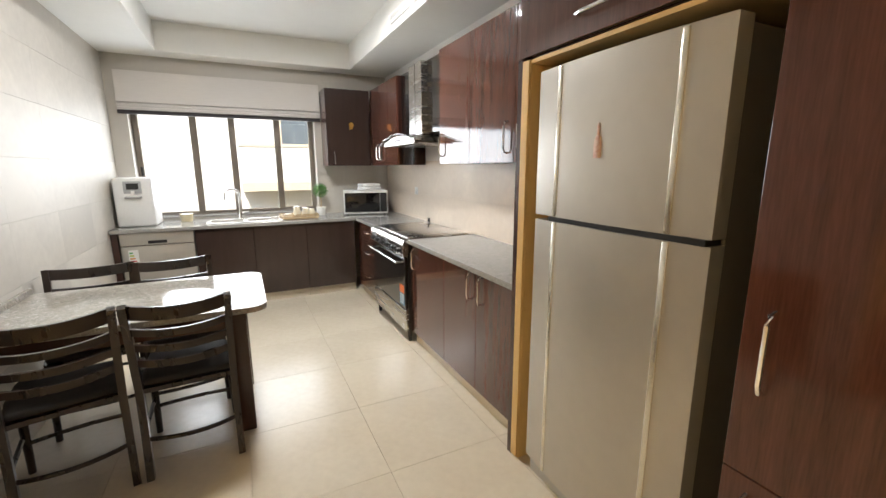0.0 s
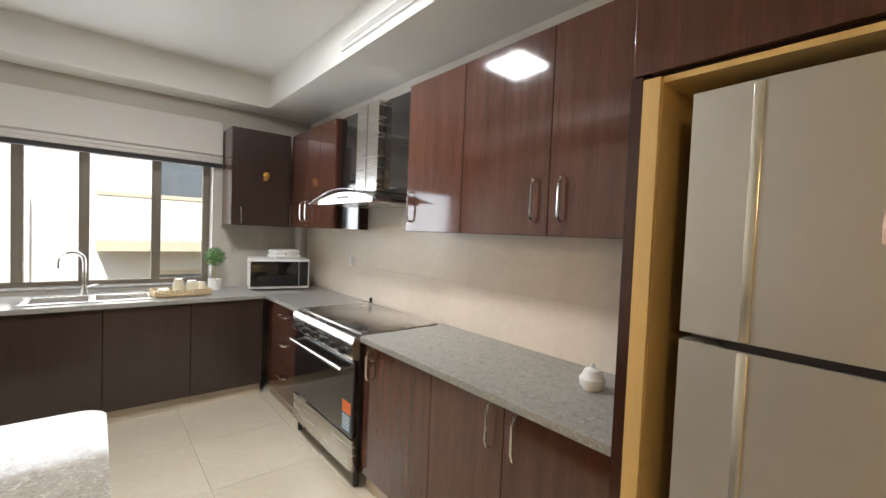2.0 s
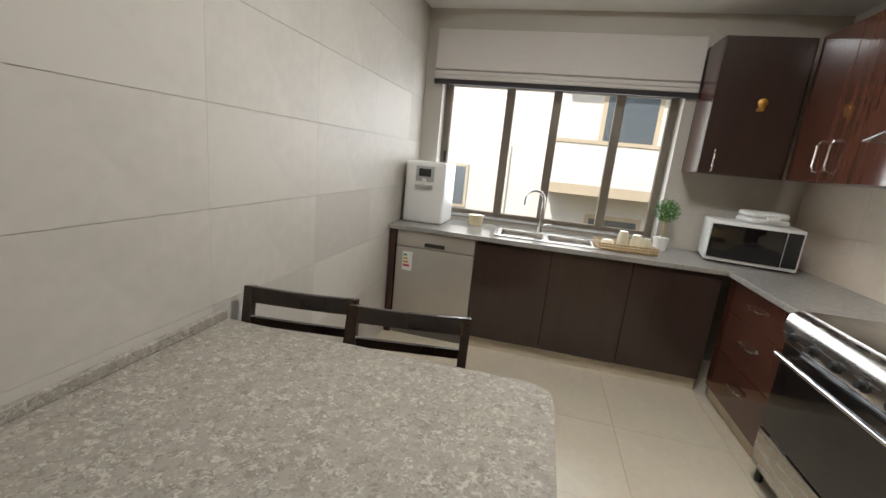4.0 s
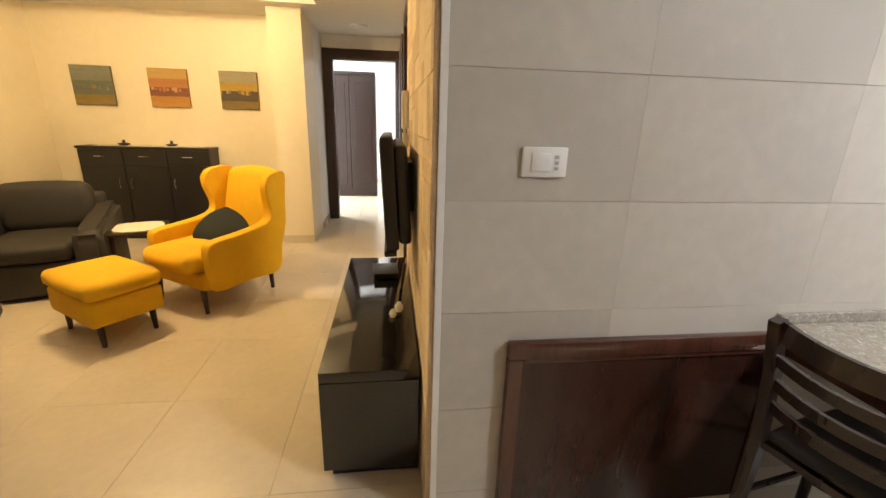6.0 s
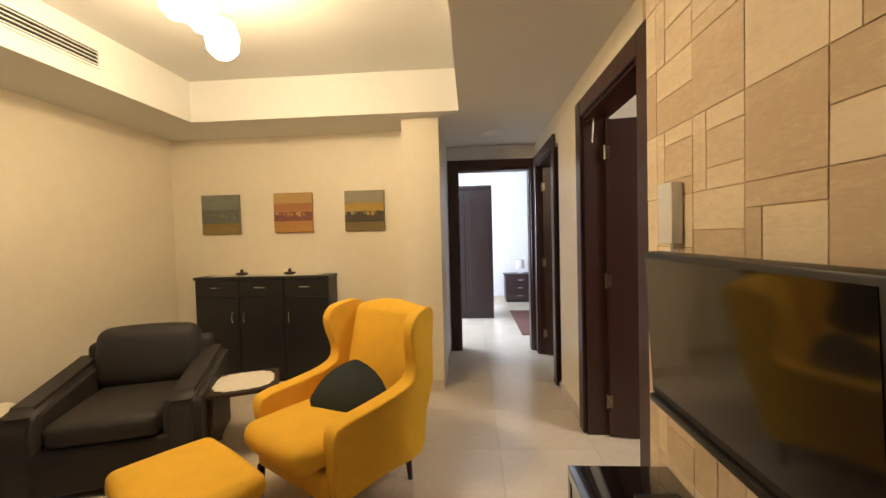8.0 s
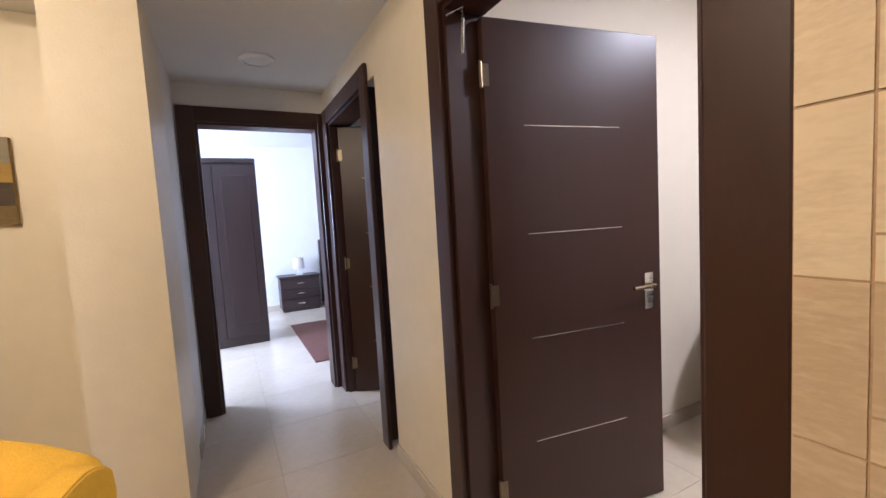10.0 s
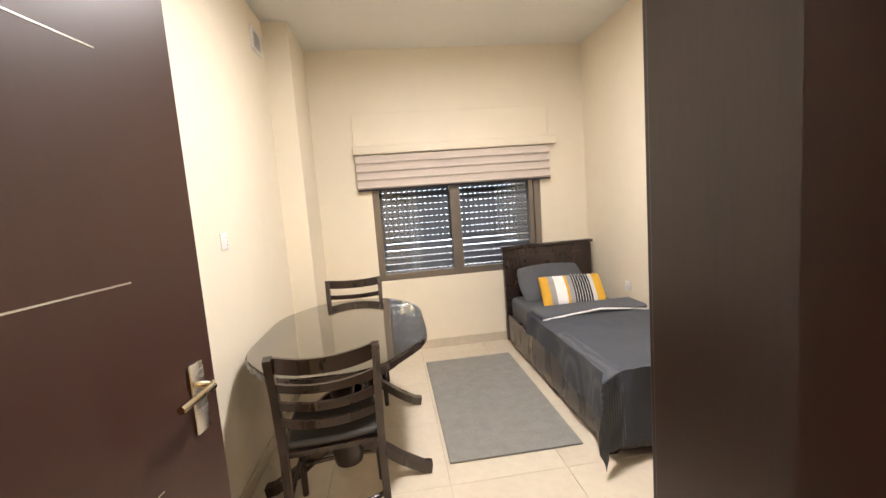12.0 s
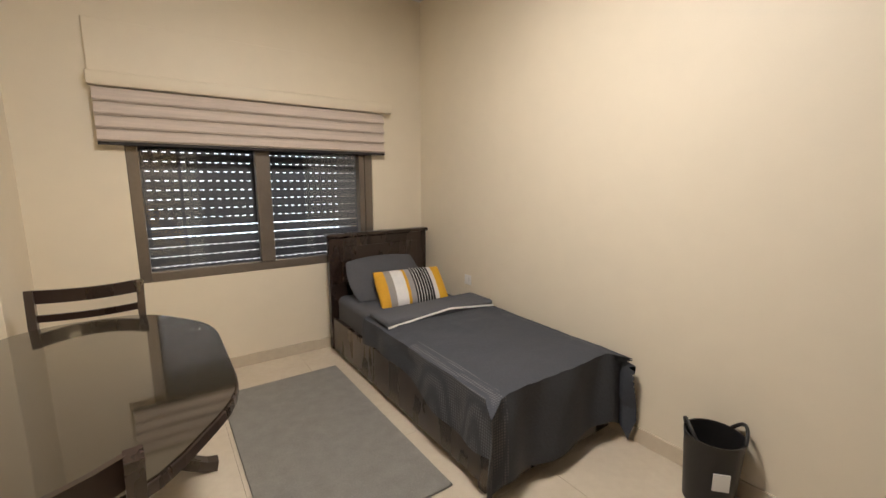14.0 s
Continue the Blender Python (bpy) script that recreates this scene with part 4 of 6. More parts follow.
grille("air_grille", "long white slotted air grille in the kitchen ceiling drop", pose(2.468, 1.99, 2.735), 1.16, 0.075, 4)
grille("air_grille", "long white slotted air grille in the living room ceiling drop", pose(-2.05, -3.268, 2.66, 0, 0, -90), 1.15, 0.13, 4)
grille("air_grille", "small grey return grille high on the bedroom wall", pose(BX0 + 0.001, 3.13, 2.68, 0, 0, 180), 0.22, 0.16, 5)
spot = thing("ceiling_light", "square white recessed ceiling light panel in the kitchen", "ceiling light", pose(1.54, 2.20, H_TRAY_K))
part("frame", boxed(-0.19, 0.19, -0.19, 0.19, -0.012, -0.0005, 0.003), M_WHITE, spot)
part("diffuser", boxed(-0.172, 0.172, -0.172, 0.172, -0.016, -0.011), glow("panel_glow", (1.0, 0.97, 0.92), 12.0), spot, "lit white diffuser")
lamp("AREA", "kitchen_panel_light", (1.54, 2.20, H_TRAY_K - 0.03), 28, (0.93, 0.97, 1.0), 0.34, 0.34, aim=(1.54, 2.2001, 0))

# ---- kitchen: table and chairs ----
tab = thing("kitchen_table", "speckled stone table fixed to the tiled wall", "table")
TX1, TY0, TY1 = 1.245, 1.19, 2.02


def rounded(x0, x1, y0, y1, r, left=True):
    out = []
    corners = [(x1 - r, y0 + r, -90), (x1 - r, y1 - r, 0)]
    out.append((x0, y0))
    for cx, cy, a0 in corners:
        for i in range(7):
            a = radians(a0 + 15 * i)
            out.append((cx + r * math.cos(a), cy + r * math.sin(a)))
    out.append((x0, y1))
    return out


part("tabletop", prism(bmesh.new(), rounded(0.002, TX1, TY0, TY1, 0.09), "z", 0.735, 0.765), M_TABLETOP, tab, "polished speckled stone top")
part("upstand", boxed(0.001, 0.022, TY0, TY1, 0.766, 0.80, 0.002), M_TABLETOP, tab, "stone upstand along the wall")
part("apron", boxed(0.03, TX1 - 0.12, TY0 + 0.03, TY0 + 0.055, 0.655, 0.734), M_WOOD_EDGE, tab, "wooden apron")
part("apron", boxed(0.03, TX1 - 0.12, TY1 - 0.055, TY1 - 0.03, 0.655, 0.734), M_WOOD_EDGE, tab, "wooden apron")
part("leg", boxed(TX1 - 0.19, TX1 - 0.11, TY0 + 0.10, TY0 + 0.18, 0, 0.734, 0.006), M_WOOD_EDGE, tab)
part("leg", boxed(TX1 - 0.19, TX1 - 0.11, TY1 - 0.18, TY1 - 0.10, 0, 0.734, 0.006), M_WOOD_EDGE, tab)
wp = thing("wall_panel", "dark glossy wooden wainscot panel under the tiled wall", "wall panel")
PY0, PY1 = 0.22, TY0 + 0.06
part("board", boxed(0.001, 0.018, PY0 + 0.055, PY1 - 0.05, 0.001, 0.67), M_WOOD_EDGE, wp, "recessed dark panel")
part("rail", boxed(0.001, 0.035, PY0, PY1, 0.672, 0.732, 0.006), M_WOOD, wp, "glossy top rail", True)
part("moulding", boxed(0.001, 0.027, PY0 + 0.056, PY1 - 0.052, 0.652, 0.671, 0.004), M_WOOD, wp)
part("stile", boxed(0.001, 0.032, PY0, PY0 + 0.054, 0.001, 0.671, 0.005), M_WOOD, wp)
part("stile", boxed(0.001, 0.032, PY1 - 0.049, PY1, 0.001, 0.671, 0.005), M_WOOD, wp)


def dining_chair(label, m, group, slats=4):
    """A ladder-back chair facing +y; origin on the floor between its legs."""
    c = thing("dining_chair", label, "chair", m, group)
    w, hs = 0.20, 0.45
    for s in (-1, 1):
        bm = bar(bmesh.new(), [(s * w, -0.235, 0), (s * w, -0.20, 0.25), (s * w, -0.19, 0.46), (s * (w + 0.004), -0.215, 0.70), (s * (w + 0.008), -0.255, 0.885)], 0.020, 0.016)
        part("back_post", bm, M_CHAIR, c)
        bm = tube(bmesh.new(), [(s * (w - 0.005), 0.19, 0), (s * (w - 0.01), 0.18, 0.43)], 0.016, 10, 0.021)
        part("leg", bm, M_CHAIR, c, "", True)
    seat = prism(bmesh.new(), [(-0.20, -0.195), (0.20, -0.195), (0.215, 0.05), (0.20, 0.19), (0.12, 0.215), (-0.12, 0.215), (-0.20, 0.19), (-0.215, 0.05)], "z", 0.43, 0.452)
    part("seat_frame", seat, M_CHAIR, c)
    pad = cushion(bmesh.new(), -0.19, 0.19, -0.18, 0.195, 0.4525, 0.487, 0.016, 2, 0.012)
    part("seat", pad, M_LEATHER, c, "black padded seat", True)
    zs = [0.855, 0.755, 0.675, 0.595][:slats]
    for i, z in enumerate(zs):
        back = -0.245 if i == 0 else -0.225 + 0.012 * (i - 1)
        pts = [(x, back - 0.035 * (1 - (x / w) ** 2), z - 0.018 * (1 - (x / w) ** 2)) for x in np.linspace(-w, w, 9)]
        part("top_rail" if i == 0 else "back_slat", bar(bmesh.new(), pts, 0.032 if i == 0 else 0.017, 0.008), M_CHAIR, c)
    for z, y in ((0.20, -0.205), (0.16, 0.185)):
        pts = [(x, y + (0.05 if y < 0 else -0.02) * -(1 - (x / w) ** 2), z) for x in np.linspace(-w, w, 9)]
        part("stretcher", tube(bmesh.new(), pts, 0.011, 8), M_CHAIR, c, "", True)
    for s in (-1, 1):
        part("stretcher", tube(bmesh.new(), [(s * w, -0.205, 0.24), (s * w, 0.185, 0.20)], 0.011, 8), M_CHAIR, c, "", True)
    return c


kc = dining_chair("dark ladder-back wooden chair pushed under the stone table", pose(0.35, 1.26, 0, 0, 0, 14), "kitchen chairs")
copy_thing(kc, pose(0.84, 1.33, 0, 0, 0, 4))
copy_thing(kc, pose(0.31, 1.87, 0, 0, 0, 188))
copy_thing(kc, pose(0.76, 1.88, 0, 0, 0, 190))

# ---- living room ----
YW = -0.048   # face of the stone
tv = thing("television", "flat black television tilted on a wall bracket", "television", pose(-1.0, YW - 0.095, 1.095, 3, 0, 0))
part("body", boxed(-0.42, 0.42, -0.045, 0.012, -0.235, 0.25, 0.008), M_BLACKMAT, tv, "black casing", True)
part("screen", boxed(-0.40, 0.40, -0.0475, -0.0452, -0.205, 0.232), M_BLACK, tv, "dark glossy screen")
part("speaker_bar", boxed(-0.42, 0.42, -0.056, 0.0, -0.265, -0.237, 0.008), M_BLACKMAT, tv, "glossy black lower bar", True)
part("back_casing", boxed(-0.40, 0.415, 0.0125, 0.068, -0.215, 0.215, 0.02, 3), M_BLACKMAT, tv, "rounded black rear casing", True)
part("bracket", boxed(-0.15, 0.15, 0.0685, 0.10, -0.12, 0.12), M_BLACKMAT, tv, "black wall bracket")
con = thing("tv_console", "low black gloss console under the television", "console")
QX0, QX1, QY0, QY1 = -1.585, -0.205, -0.432, -0.05
part("top", boxed(QX0, QX1, QY0, QY1, 0.455, 0.50, 0.004), M_BLACK, con, "black gloss top", True)
part("plinth", boxed(QX0 + 0.03, QX1 - 0.03, QY0 + 0.03, QY1, 0, 0.045), M_BLACKMAT, con)
part("side_panel", boxed(QX0, QX0 + 0.04, QY0, QY1, 0.046, 0.4545, 0.003), M_BLACK, con)
part("side_panel", boxed(QX1 - 0.04, QX1, QY0, QY1, 0.046, 0.4545, 0.003), M_BLACK, con)
part("back", boxed(QX0 + 0.041, QX1 - 0.041, QY0 + 0.03, QY1, 0.05, 0.4545), M_BLACKMAT, con)
for i in range(3):
    a = QX0 + 0.042 + i * 0.442
    part("drawer", boxed(a + 0.002, a + 0.438, QY0 + 0.004, QY0 + 0.028, 0.05, 0.452, 0.003), M_BLACK, con, "black gloss drawer front")
box1 = thing("set_top_box", "flat black receiver box lying on the console", "receiver", pose(-1.25, -0.19, 0.5005, 0, 0, 4))
part("case", boxed(-0.10, 0.10, -0.075, 0.075, 0.004, 0.04, 0.004), M_BLACKMAT, box1, "", True)
part("display", boxed(-0.06, 0.06, -0.0765, -0.0752, 0.012, 0.03), M_BLACK, box1)
for s in (-0.07, 0.07):
    part("foot", boxed(s - 0.01, s + 0.01, -0.06, 0.06, 0, 0.0042), M_BLACKMAT, box1)
ant = thing("remote_control", "slim black remote standing beside the stone wall", "remote control", pose(-1.02, -0.10, 0.5005, -8, 0, 0))
part("case", boxed(-0.02, 0.02, -0.008, 0.008, 0, 0.15, 0.004), M_BLACKMAT, ant, "", True)
for x, y, r in ((-0.72, -0.12, 0.022), (-0.66, -0.15, 0.018)):
    orn = thing("ornament", "small white ceramic ornament on the console", "ornament", pose(x, y, 0.5005), "console ornaments")
    part("bowl", lathe(bmesh.new(), [(r * 0.7, 0), (r, r * 0.6), (r * 0.9, r * 1.5), (r * 0.4, r * 2.2)], sides=12), M_WHITE, orn, "", True)
th = thing("alarm_panel", "white wall box with a cable on the stone wall", "wall box", pose(-1.52, YW - 0.002, 1.475))
part("case", boxed(-0.055, 0.055, -0.035, 0.006, -0.11, 0.11, 0.006), M_WHITE, th, "", True)
part("cable", tube(bmesh.new(), [(0.01, -0.012, -0.11), (0.012, -0.015, -0.125), (0.01, -0.012, -0.136)], 0.008, 8), M_WHITE, th, "", True)
part("plug", boxed(-0.02, 0.03, -0.03, 0.006, -0.225, -0.135, 0.004), M_WHITE, th, "", True)


def picture(label, y, bands, seed):
    """A square canvas on the wall x = LX with soft painted bands."""
    p = thing("picture", label, "picture", pose(LX, y, 1.695), "three small pictures")
    part("canvas", boxed(0.001, 0.03, -0.205, 0.205, -0.205, 0.205, 0.003), bands[0], p, "", True)
    r = random.Random(seed)
    z = -0.20
    for i, b in enumerate(bands[1:]):
        hgt = (0.40 / (len(bands) - 1)) * r.uniform(0.75, 1.15)
        top = min(0.2, z + hgt) if i < len(bands) - 2 else 0.2
        prof = [(-0.203, z)] + [(-0.203 + 0.406 * k / 12, top + (r.uniform(-0.008, 0.008) if 0 < k < 12 and top < 0.2 else 0)) for k in range(13)] + [(0.203, z)]
        part("painted_band", prism(bmesh.new(), prof, "x", 0.0302, 0.0312 + 0.0003 * i), b, p)
        z = top + 0.0005 if top < 0.2 else 0.2
    for k in range(9):
        y0 = -0.19 + k * 0.042 + r.uniform(-0.012, 0.012)
        part("dab", boxed(0.0325, 0.0332, y0, y0 + r.uniform(0.008, 0.032), -0.04 + r.uniform(-0.012, 0.02), -0.005 + r.uniform(-0.01, 0.014)), r.choice(bands), p)
    return p


def ink(c, second):
    return mat("paint_" + str(round(c[0] * 100)), c, 0.7, scale=9, second=second, bump=0.3, bump_scale=60, stretch=(1, 0.5, 3))


pa = [ink((0.22, 0.19, 0.10), (0.15, 0.13, 0.07)), ink((0.30, 0.22, 0.06), (0.2, 0.14, 0.04)), ink((0.16, 0.17, 0.13), (0.10, 0.11, 0.09)), ink((0.26, 0.26, 0.20), (0.14, 0.16, 0.14))]
pb = [ink((0.40, 0.19, 0.06), (0.25, 0.10, 0.03)), ink((0.50, 0.28, 0.06), (0.38, 0.17, 0.04)), ink((0.24, 0.09, 0.06), (0.14, 0.05, 0.04)), ink((0.46, 0.20, 0.07), (0.34, 0.14, 0.05)), ink((0.52, 0.36, 0.12), (0.40, 0.24, 0.08))]
pc = [ink((0.30, 0.21, 0.05), (0.2, 0.13, 0.03)), ink((0.24, 0.17, 0.05), (0.15, 0.10, 0.03)), ink((0.10, 0.07, 0.04), (0.05, 0.04, 0.03)), ink((0.46, 0.31, 0.05), (0.36, 0.22, 0.04)), ink((0.34, 0.31, 0.22), (0.25, 0.22, 0.14))]
picture("small square canvas of a grey-green seascape", -3.40, pa, 1)
picture("small square canvas in orange and brown bands", -2.62, pb, 2)
picture("small square canvas in ochre and grey bands", -1.87, pc, 3)

sc = thing("shoe_cabinet", "black cabinet with small handles against the picture wall", "cabinet")
AY0, AY1, AX = -3.55, -2.19, -3.91
part("body", boxed(LX + 0.005, AX + 0.0, AY0, AY1, 0.05, 1.03), M_BLACKMAT, sc)
part("top", boxed(LX + 0.005, AX + 0.03, AY0 - 0.01, AY1 + 0.01, 1.031, 1.06, 0.004), M_BLACKMAT, sc)
part("plinth", boxed(LX + 0.005, AX - 0.02, AY0 + 0.02, AY1 - 0.02, 0.0, 0.049), M_BLACKMAT, sc)
aw = (AY1 - AY0) / 3
for i in range(3):
    a = AY0 + i * aw
    dr = part("drawer", boxed(AX + 0.001, AX + 0.02, a + 0.004, a + aw - 0.004, 0.86, 1.025, 0.003), M_BLACKMAT, sc)
    h_ = handle(dr, pose(AX + 0.02, a + aw / 2, 0.955, 90, 0, 180), 0.11)
    dd = part("door", boxed(AX + 0.001, AX + 0.02, a + 0.004, a + aw - 0.004, 0.06, 0.855, 0.003), M_BLACKMAT, sc)
    handle(dd, pose(AX + 0.02, a + (0.06 if i else aw - 0.06), 0.66, 0, 0, 180), 0.11)


def lace(label, m, a, b, teeth, seed, sag=0.0):
    """A crocheted cloth with a scalloped edge, lying flat; half sizes a and b."""
    r = random.Random(seed)
    bm = bmesh.new()
    n, rings = teeth * 6, 5
    loops = []
    for j in range(1, rings + 1):
        ring = []
        for i in range(n):
            an = math.tau * i / n
            f = j / rings
            rr = f * (1 + (0.07 * abs(math.sin(an * teeth / 2)) if j == rings else 0))
            c, s = math.cos(an), math.sin(an)
            k = (abs(c) ** 3 + abs(s) ** 3) ** (-1 / 3)
            ring.append(bm.verts.new((a * rr * k * c, b * rr * k * s, 0.003 + r.uniform(0, 0.002) - (sag if j == rings else 0))))
        loops.append(ring)
    mid_ = bm.verts.new((0, 0, 0.004))
    for i in range(n):
        bm.faces.new((mid_, loops[0][i], loops[0][(i + 1) % n]))
        for j in range(rings - 1):
            bm.faces.new((loops[j][i], loops[j + 1][i], loops[j + 1][(i + 1) % n], loops[j][(i + 1) % n]))
    res = bmesh.ops.extrude_face_region(bm, geom=bm.faces[:])
    for v in res["geom"]:
        if isinstance(v, bmesh.types.BMVert):
            v.co.z -= 0.0025
    bmesh.ops.recalc_face_normals(bm, faces=bm.faces)
    t = thing("lace_cloth", label, "cloth", m)
    part("cloth", bm, M_LACE, t, "", True)
    return t


lace("cream lace runner lying on the black cabinet", pose(-4.02, -2.87, 1.0605), 0.105, 0.56, 26, 1)
for y in (-3.12, -2.62):
    o = thing("ornament", "small dark wooden ornament on the lace runner", "ornament", pose(-4.0, y, 1.0655), "cabinet ornaments")
    part("bowl", lathe(bmesh.new(), [(0.03, 0), (0.055, 0.012), (0.06, 0.025), (0.02, 0.03), (0.012, 0.045), (0.016, 0.06)], sides=14), M_DARKLEG, o, "", True)


def tapered_leg(parent, x, y, h, top=0.022, low=0.014, lean=0.0):
    part("leg", tube(bmesh.new(), [(x + lean * (1 if x > 0 else -1), y, 0), (x, y, h)], low, 10, top), M_DARKLEG, parent, "dark tapered wooden leg", True)


def smooth_loop(points, per=4):
    """A closed curve through points."""
    out, n = [], len(points)
    for i in range(n):
        p0, p1, p2, p3 = (Vector(points[(i + k) % n]) for k in (-1, 0, 1, 2))
        for j in range(per):
            t = j / per
            out.append(tuple(0.5 * (2 * p1 + (p2 - p0) * t + (2 * p0 - 5 * p1 + 4 * p2 - p3) * t * t + (3 * p1 - p0 - 3 * p2 + p3) * t ** 3)))
    return out


def side_shape(side):
    """One side of the wing chair: the low arm sweeping up into the wing, one padded panel."""
    outline = smooth_loop([(-0.25, 0.17), (0.05, 0.17), (0.34, 0.17), (0.385, 0.40), (0.43, 0.66), (0.475, 0.93), (0.44, 0.995), (0.36, 0.99), (0.27, 0.965), (0.225, 0.90), (0.235, 0.80), (0.265, 0.70), (0.25, 0.625), (0.16, 0.585), (-0.04, 0.56), (-0.22, 0.545), (-0.285, 0.50), (-0.275, 0.33)], 3)
    bm = prism(bmesh.new(), outline, "x", -0.035, 0.035)
    bmesh.ops.triangulate(bm, faces=[f for f in bm.faces if len(f.verts) > 4])
    bmesh.ops.subdivide_edges(bm, edges=[e for e in bm.edges if e.calc_length() > 0.09], cuts=2, use_grid_fill=True)
    rim = [e for e in bm.edges if e.calc_face_angle(0.0) > 1.0]
    bmesh.ops.bevel(bm, geom=rim, offset=0.022, segments=3, affect="EDGES", clamp_overlap=True)
    for v in bm.verts:
        up = max(0.0, min(1.0, (v.co.z - 0.58) / 0.25))
        ahead = max(0.0, (0.44 - v.co.y) / 0.24)
        arm = max(0.0, min(1.0, (v.co.z - 0.36) / 0.2)) * (1 - up)
        v.co.x = side * (0.315 + v.co.x * (1 + 0.45 * arm) + 0.055 * up * ahead + 0.018 * arm)
    bmesh.ops.recalc_face_normals(bm, faces=bm.faces)
    return bm


def back_shape():
    """The tall back: a thick padded slab, swollen in front, its top edge rounded and bowed."""
    bm = bmesh.new()
    cushion(bm, -0.285, 0.285, -0.075, 0.065, 0.0, 0.745, 0.045, 4, 0.03)
    for v in bm.verts:
        f = v.co.z / 0.745
        v.co.z += 0.02 * (1 - (v.co.x / 0.285) ** 2) * (f > 0.8)
        v.co.y += 0.33 + 0.13 * f + 0.02 * f * f
        v.co.z += 0.22
    return bm


wing = thing("wing_armchair", "bright yellow wing-back armchair on dark tapered legs", "armchair", pose(-2.22, -1.58, 0, 0, 0, 56))
part("base", cushion(bmesh.new(), -0.30, 0.30, -0.31, 0.34, 0.17, 0.31, 0.03), M_YELLOW, wing, "", True)
part("seat", cushion(bmesh.new(), -0.272, 0.272, -0.40, 0.27, 0.312, 0.455, 0.055, 3, 0.03), M_YELLOW, wing, "thick yellow seat cushion", True)
for s in (-1, 1):
    part("side", side_shape(s), M_YELLOW, wing, "padded yellow arm sweeping into the wing", True)
part("backrest", back_shape(), M_YELLOW, wing, "tall yellow padded back", True)
for x in (-0.27, 0.27):
    tapered_leg(wing, x, -0.30, 0.18, lean=0.015)
    tapered_leg(wing, x, 0.30, 0.18, lean=0.015)
cush = thing("cushion", "dark green square cushion leaning in the yellow armchair", "cushion", pose(-2.22, -1.58, 0, 0, 0, 56) @ pose(0.09, 0.03, 0.505, 52, 40, 4))
part("cover", cushion(bmesh.new(), -0.165, 0.165, -0.165, 0.165, -0.02, 0.02, 0.018, 4, 0.045), M_CUSHION, cush, "", True)
ott = thing("footstool", "bright yellow square footstool on four dark legs", "footstool", pose(-1.62, -2.04, 0, 0, 0, 54))
part("base", cushion(bmesh.new(), -0.285, 0.285, -0.21, 0.21, 0.15, 0.32, 0.025), M_YELLOW, ott, "", True)
part("seat", cushion(bmesh.new(), -0.295, 0.295, -0.22, 0.22, 0.322, 0.43, 0.04, 3, 0.018), M_YELLOW, ott, "padded yellow top", True)
for x in (-0.22, 0.22):
    for y in (-0.15, 0.15):
        tapered_leg(ott, x, y, 0.16, lean=0.012)


def black_seat(name, label, category, m, w, d, seats, arm_h=0.58, back_h=0.80):
    """A black leather armchair or sofa facing -y."""
    c = thing(name, label, category, m)
    part("base", cushion(bmesh.new(), -w / 2 + 0.02, w / 2 - 0.02, -d / 2 + 0.03, d / 2, 0.03, 0.30, 0.03), M_LEATHER, c, "", True)
    for s in (-1, 1):
        a, b = sorted((s * (w / 2 - 0.20), s * w / 2))
        ar = prism(bmesh.new(), [(-d / 2, 0.0), (d / 2 - 0.02, 0.0), (d / 2 - 0.02, arm_h + 0.06), (0.0, arm_h), (-d / 2 + 0.05, arm_h - 0.05), (-d / 2, arm_h - 0.12)], "x", a, b)
        bmesh.ops.bevel(ar, geom=ar.edges[:], offset=0.045, segments=3, affect="EDGES")
        part("arm", ar, M_LEATHER, c, "padded black arm", True)
    sw = (w - 0.42) / seats
    for i in range(seats):
        x0 = -w / 2 + 0.21 + i * sw
        part("seat", cushion(bmesh.new(), x0 + 0.004, x0 + sw - 0.004, -d / 2 + 0.01, d / 2 - 0.20, 0.302, 0.44, 0.045, 3, 0.02), M_LEATHER, c, "padded black seat cushion", True)
        bk = cushion(bmesh.new(), x0 - 0.03, x0 + sw + 0.03, -0.09, 0.09, 0.0, back_h - 0.40, 0.07, 3, 0.02)
        bmesh.ops.transform(bk, matrix=pose(0, d / 2 - 0.16, 0.42, -10, 0, 0), verts=bk.verts)
        part("back_cushion", bk, M_LEATHER, c, "plump black back cushion", True)
    part("back", cushion(bmesh.new(), -w / 2 + 0.10, w / 2 - 0.10, d / 2 - 0.12, d / 2 + 0.02, 0.02, back_h - 0.08, 0.04), M_LEATHER, c, "", True)
    return c


black_seat("armchair", "bulky black leather armchair beside a small table", "armchair", pose(-2.48, -3.01, 0, 0, 0, 110), 0.98, 0.86, 1)
black_seat("sofa", "black leather sofa along the cream wall", "sofa", pose(-0.62, -3.55, 0, 0, 0, 180), 2.1, 0.66, 3, 0.60, 0.78)


def side_table(label, m):
    t = thing("side_table", label, "table", m, "side tables")
    part("top", boxed(-0.22, 0.22, -0.22, 0.22, 0.43, 0.455, 0.006), M_DARKLEG, t)
    for x in (-0.18, 0.18):
        for y in (-0.18, 0.18):
            part("leg", tube(bmesh.new(), [(x * 1.05, y * 1.05, 0), (x, y, 0.43)], 0.013, 10, 0.02), M_DARKLEG, t, "", True)
    return t


side_table("small dark wooden side table under a lace cloth", pose(-2.66, -2.36, 0, 0, 0, 25))
lace("cream lace cloth on the side table by the armchair", pose(-2.66, -2.36, 0.4556, 0, 0, 25), 0.18, 0.18, 18, 2)
side_table("small dark wooden side table in the room corner", pose(-2.02, -3.68, 0, 0, 0, 4))
lace("cream lace cloth on the corner side table", pose(-2.02, -3.68, 0.4556, 0, 0, 4), 0.25, 0.25, 18, 3)


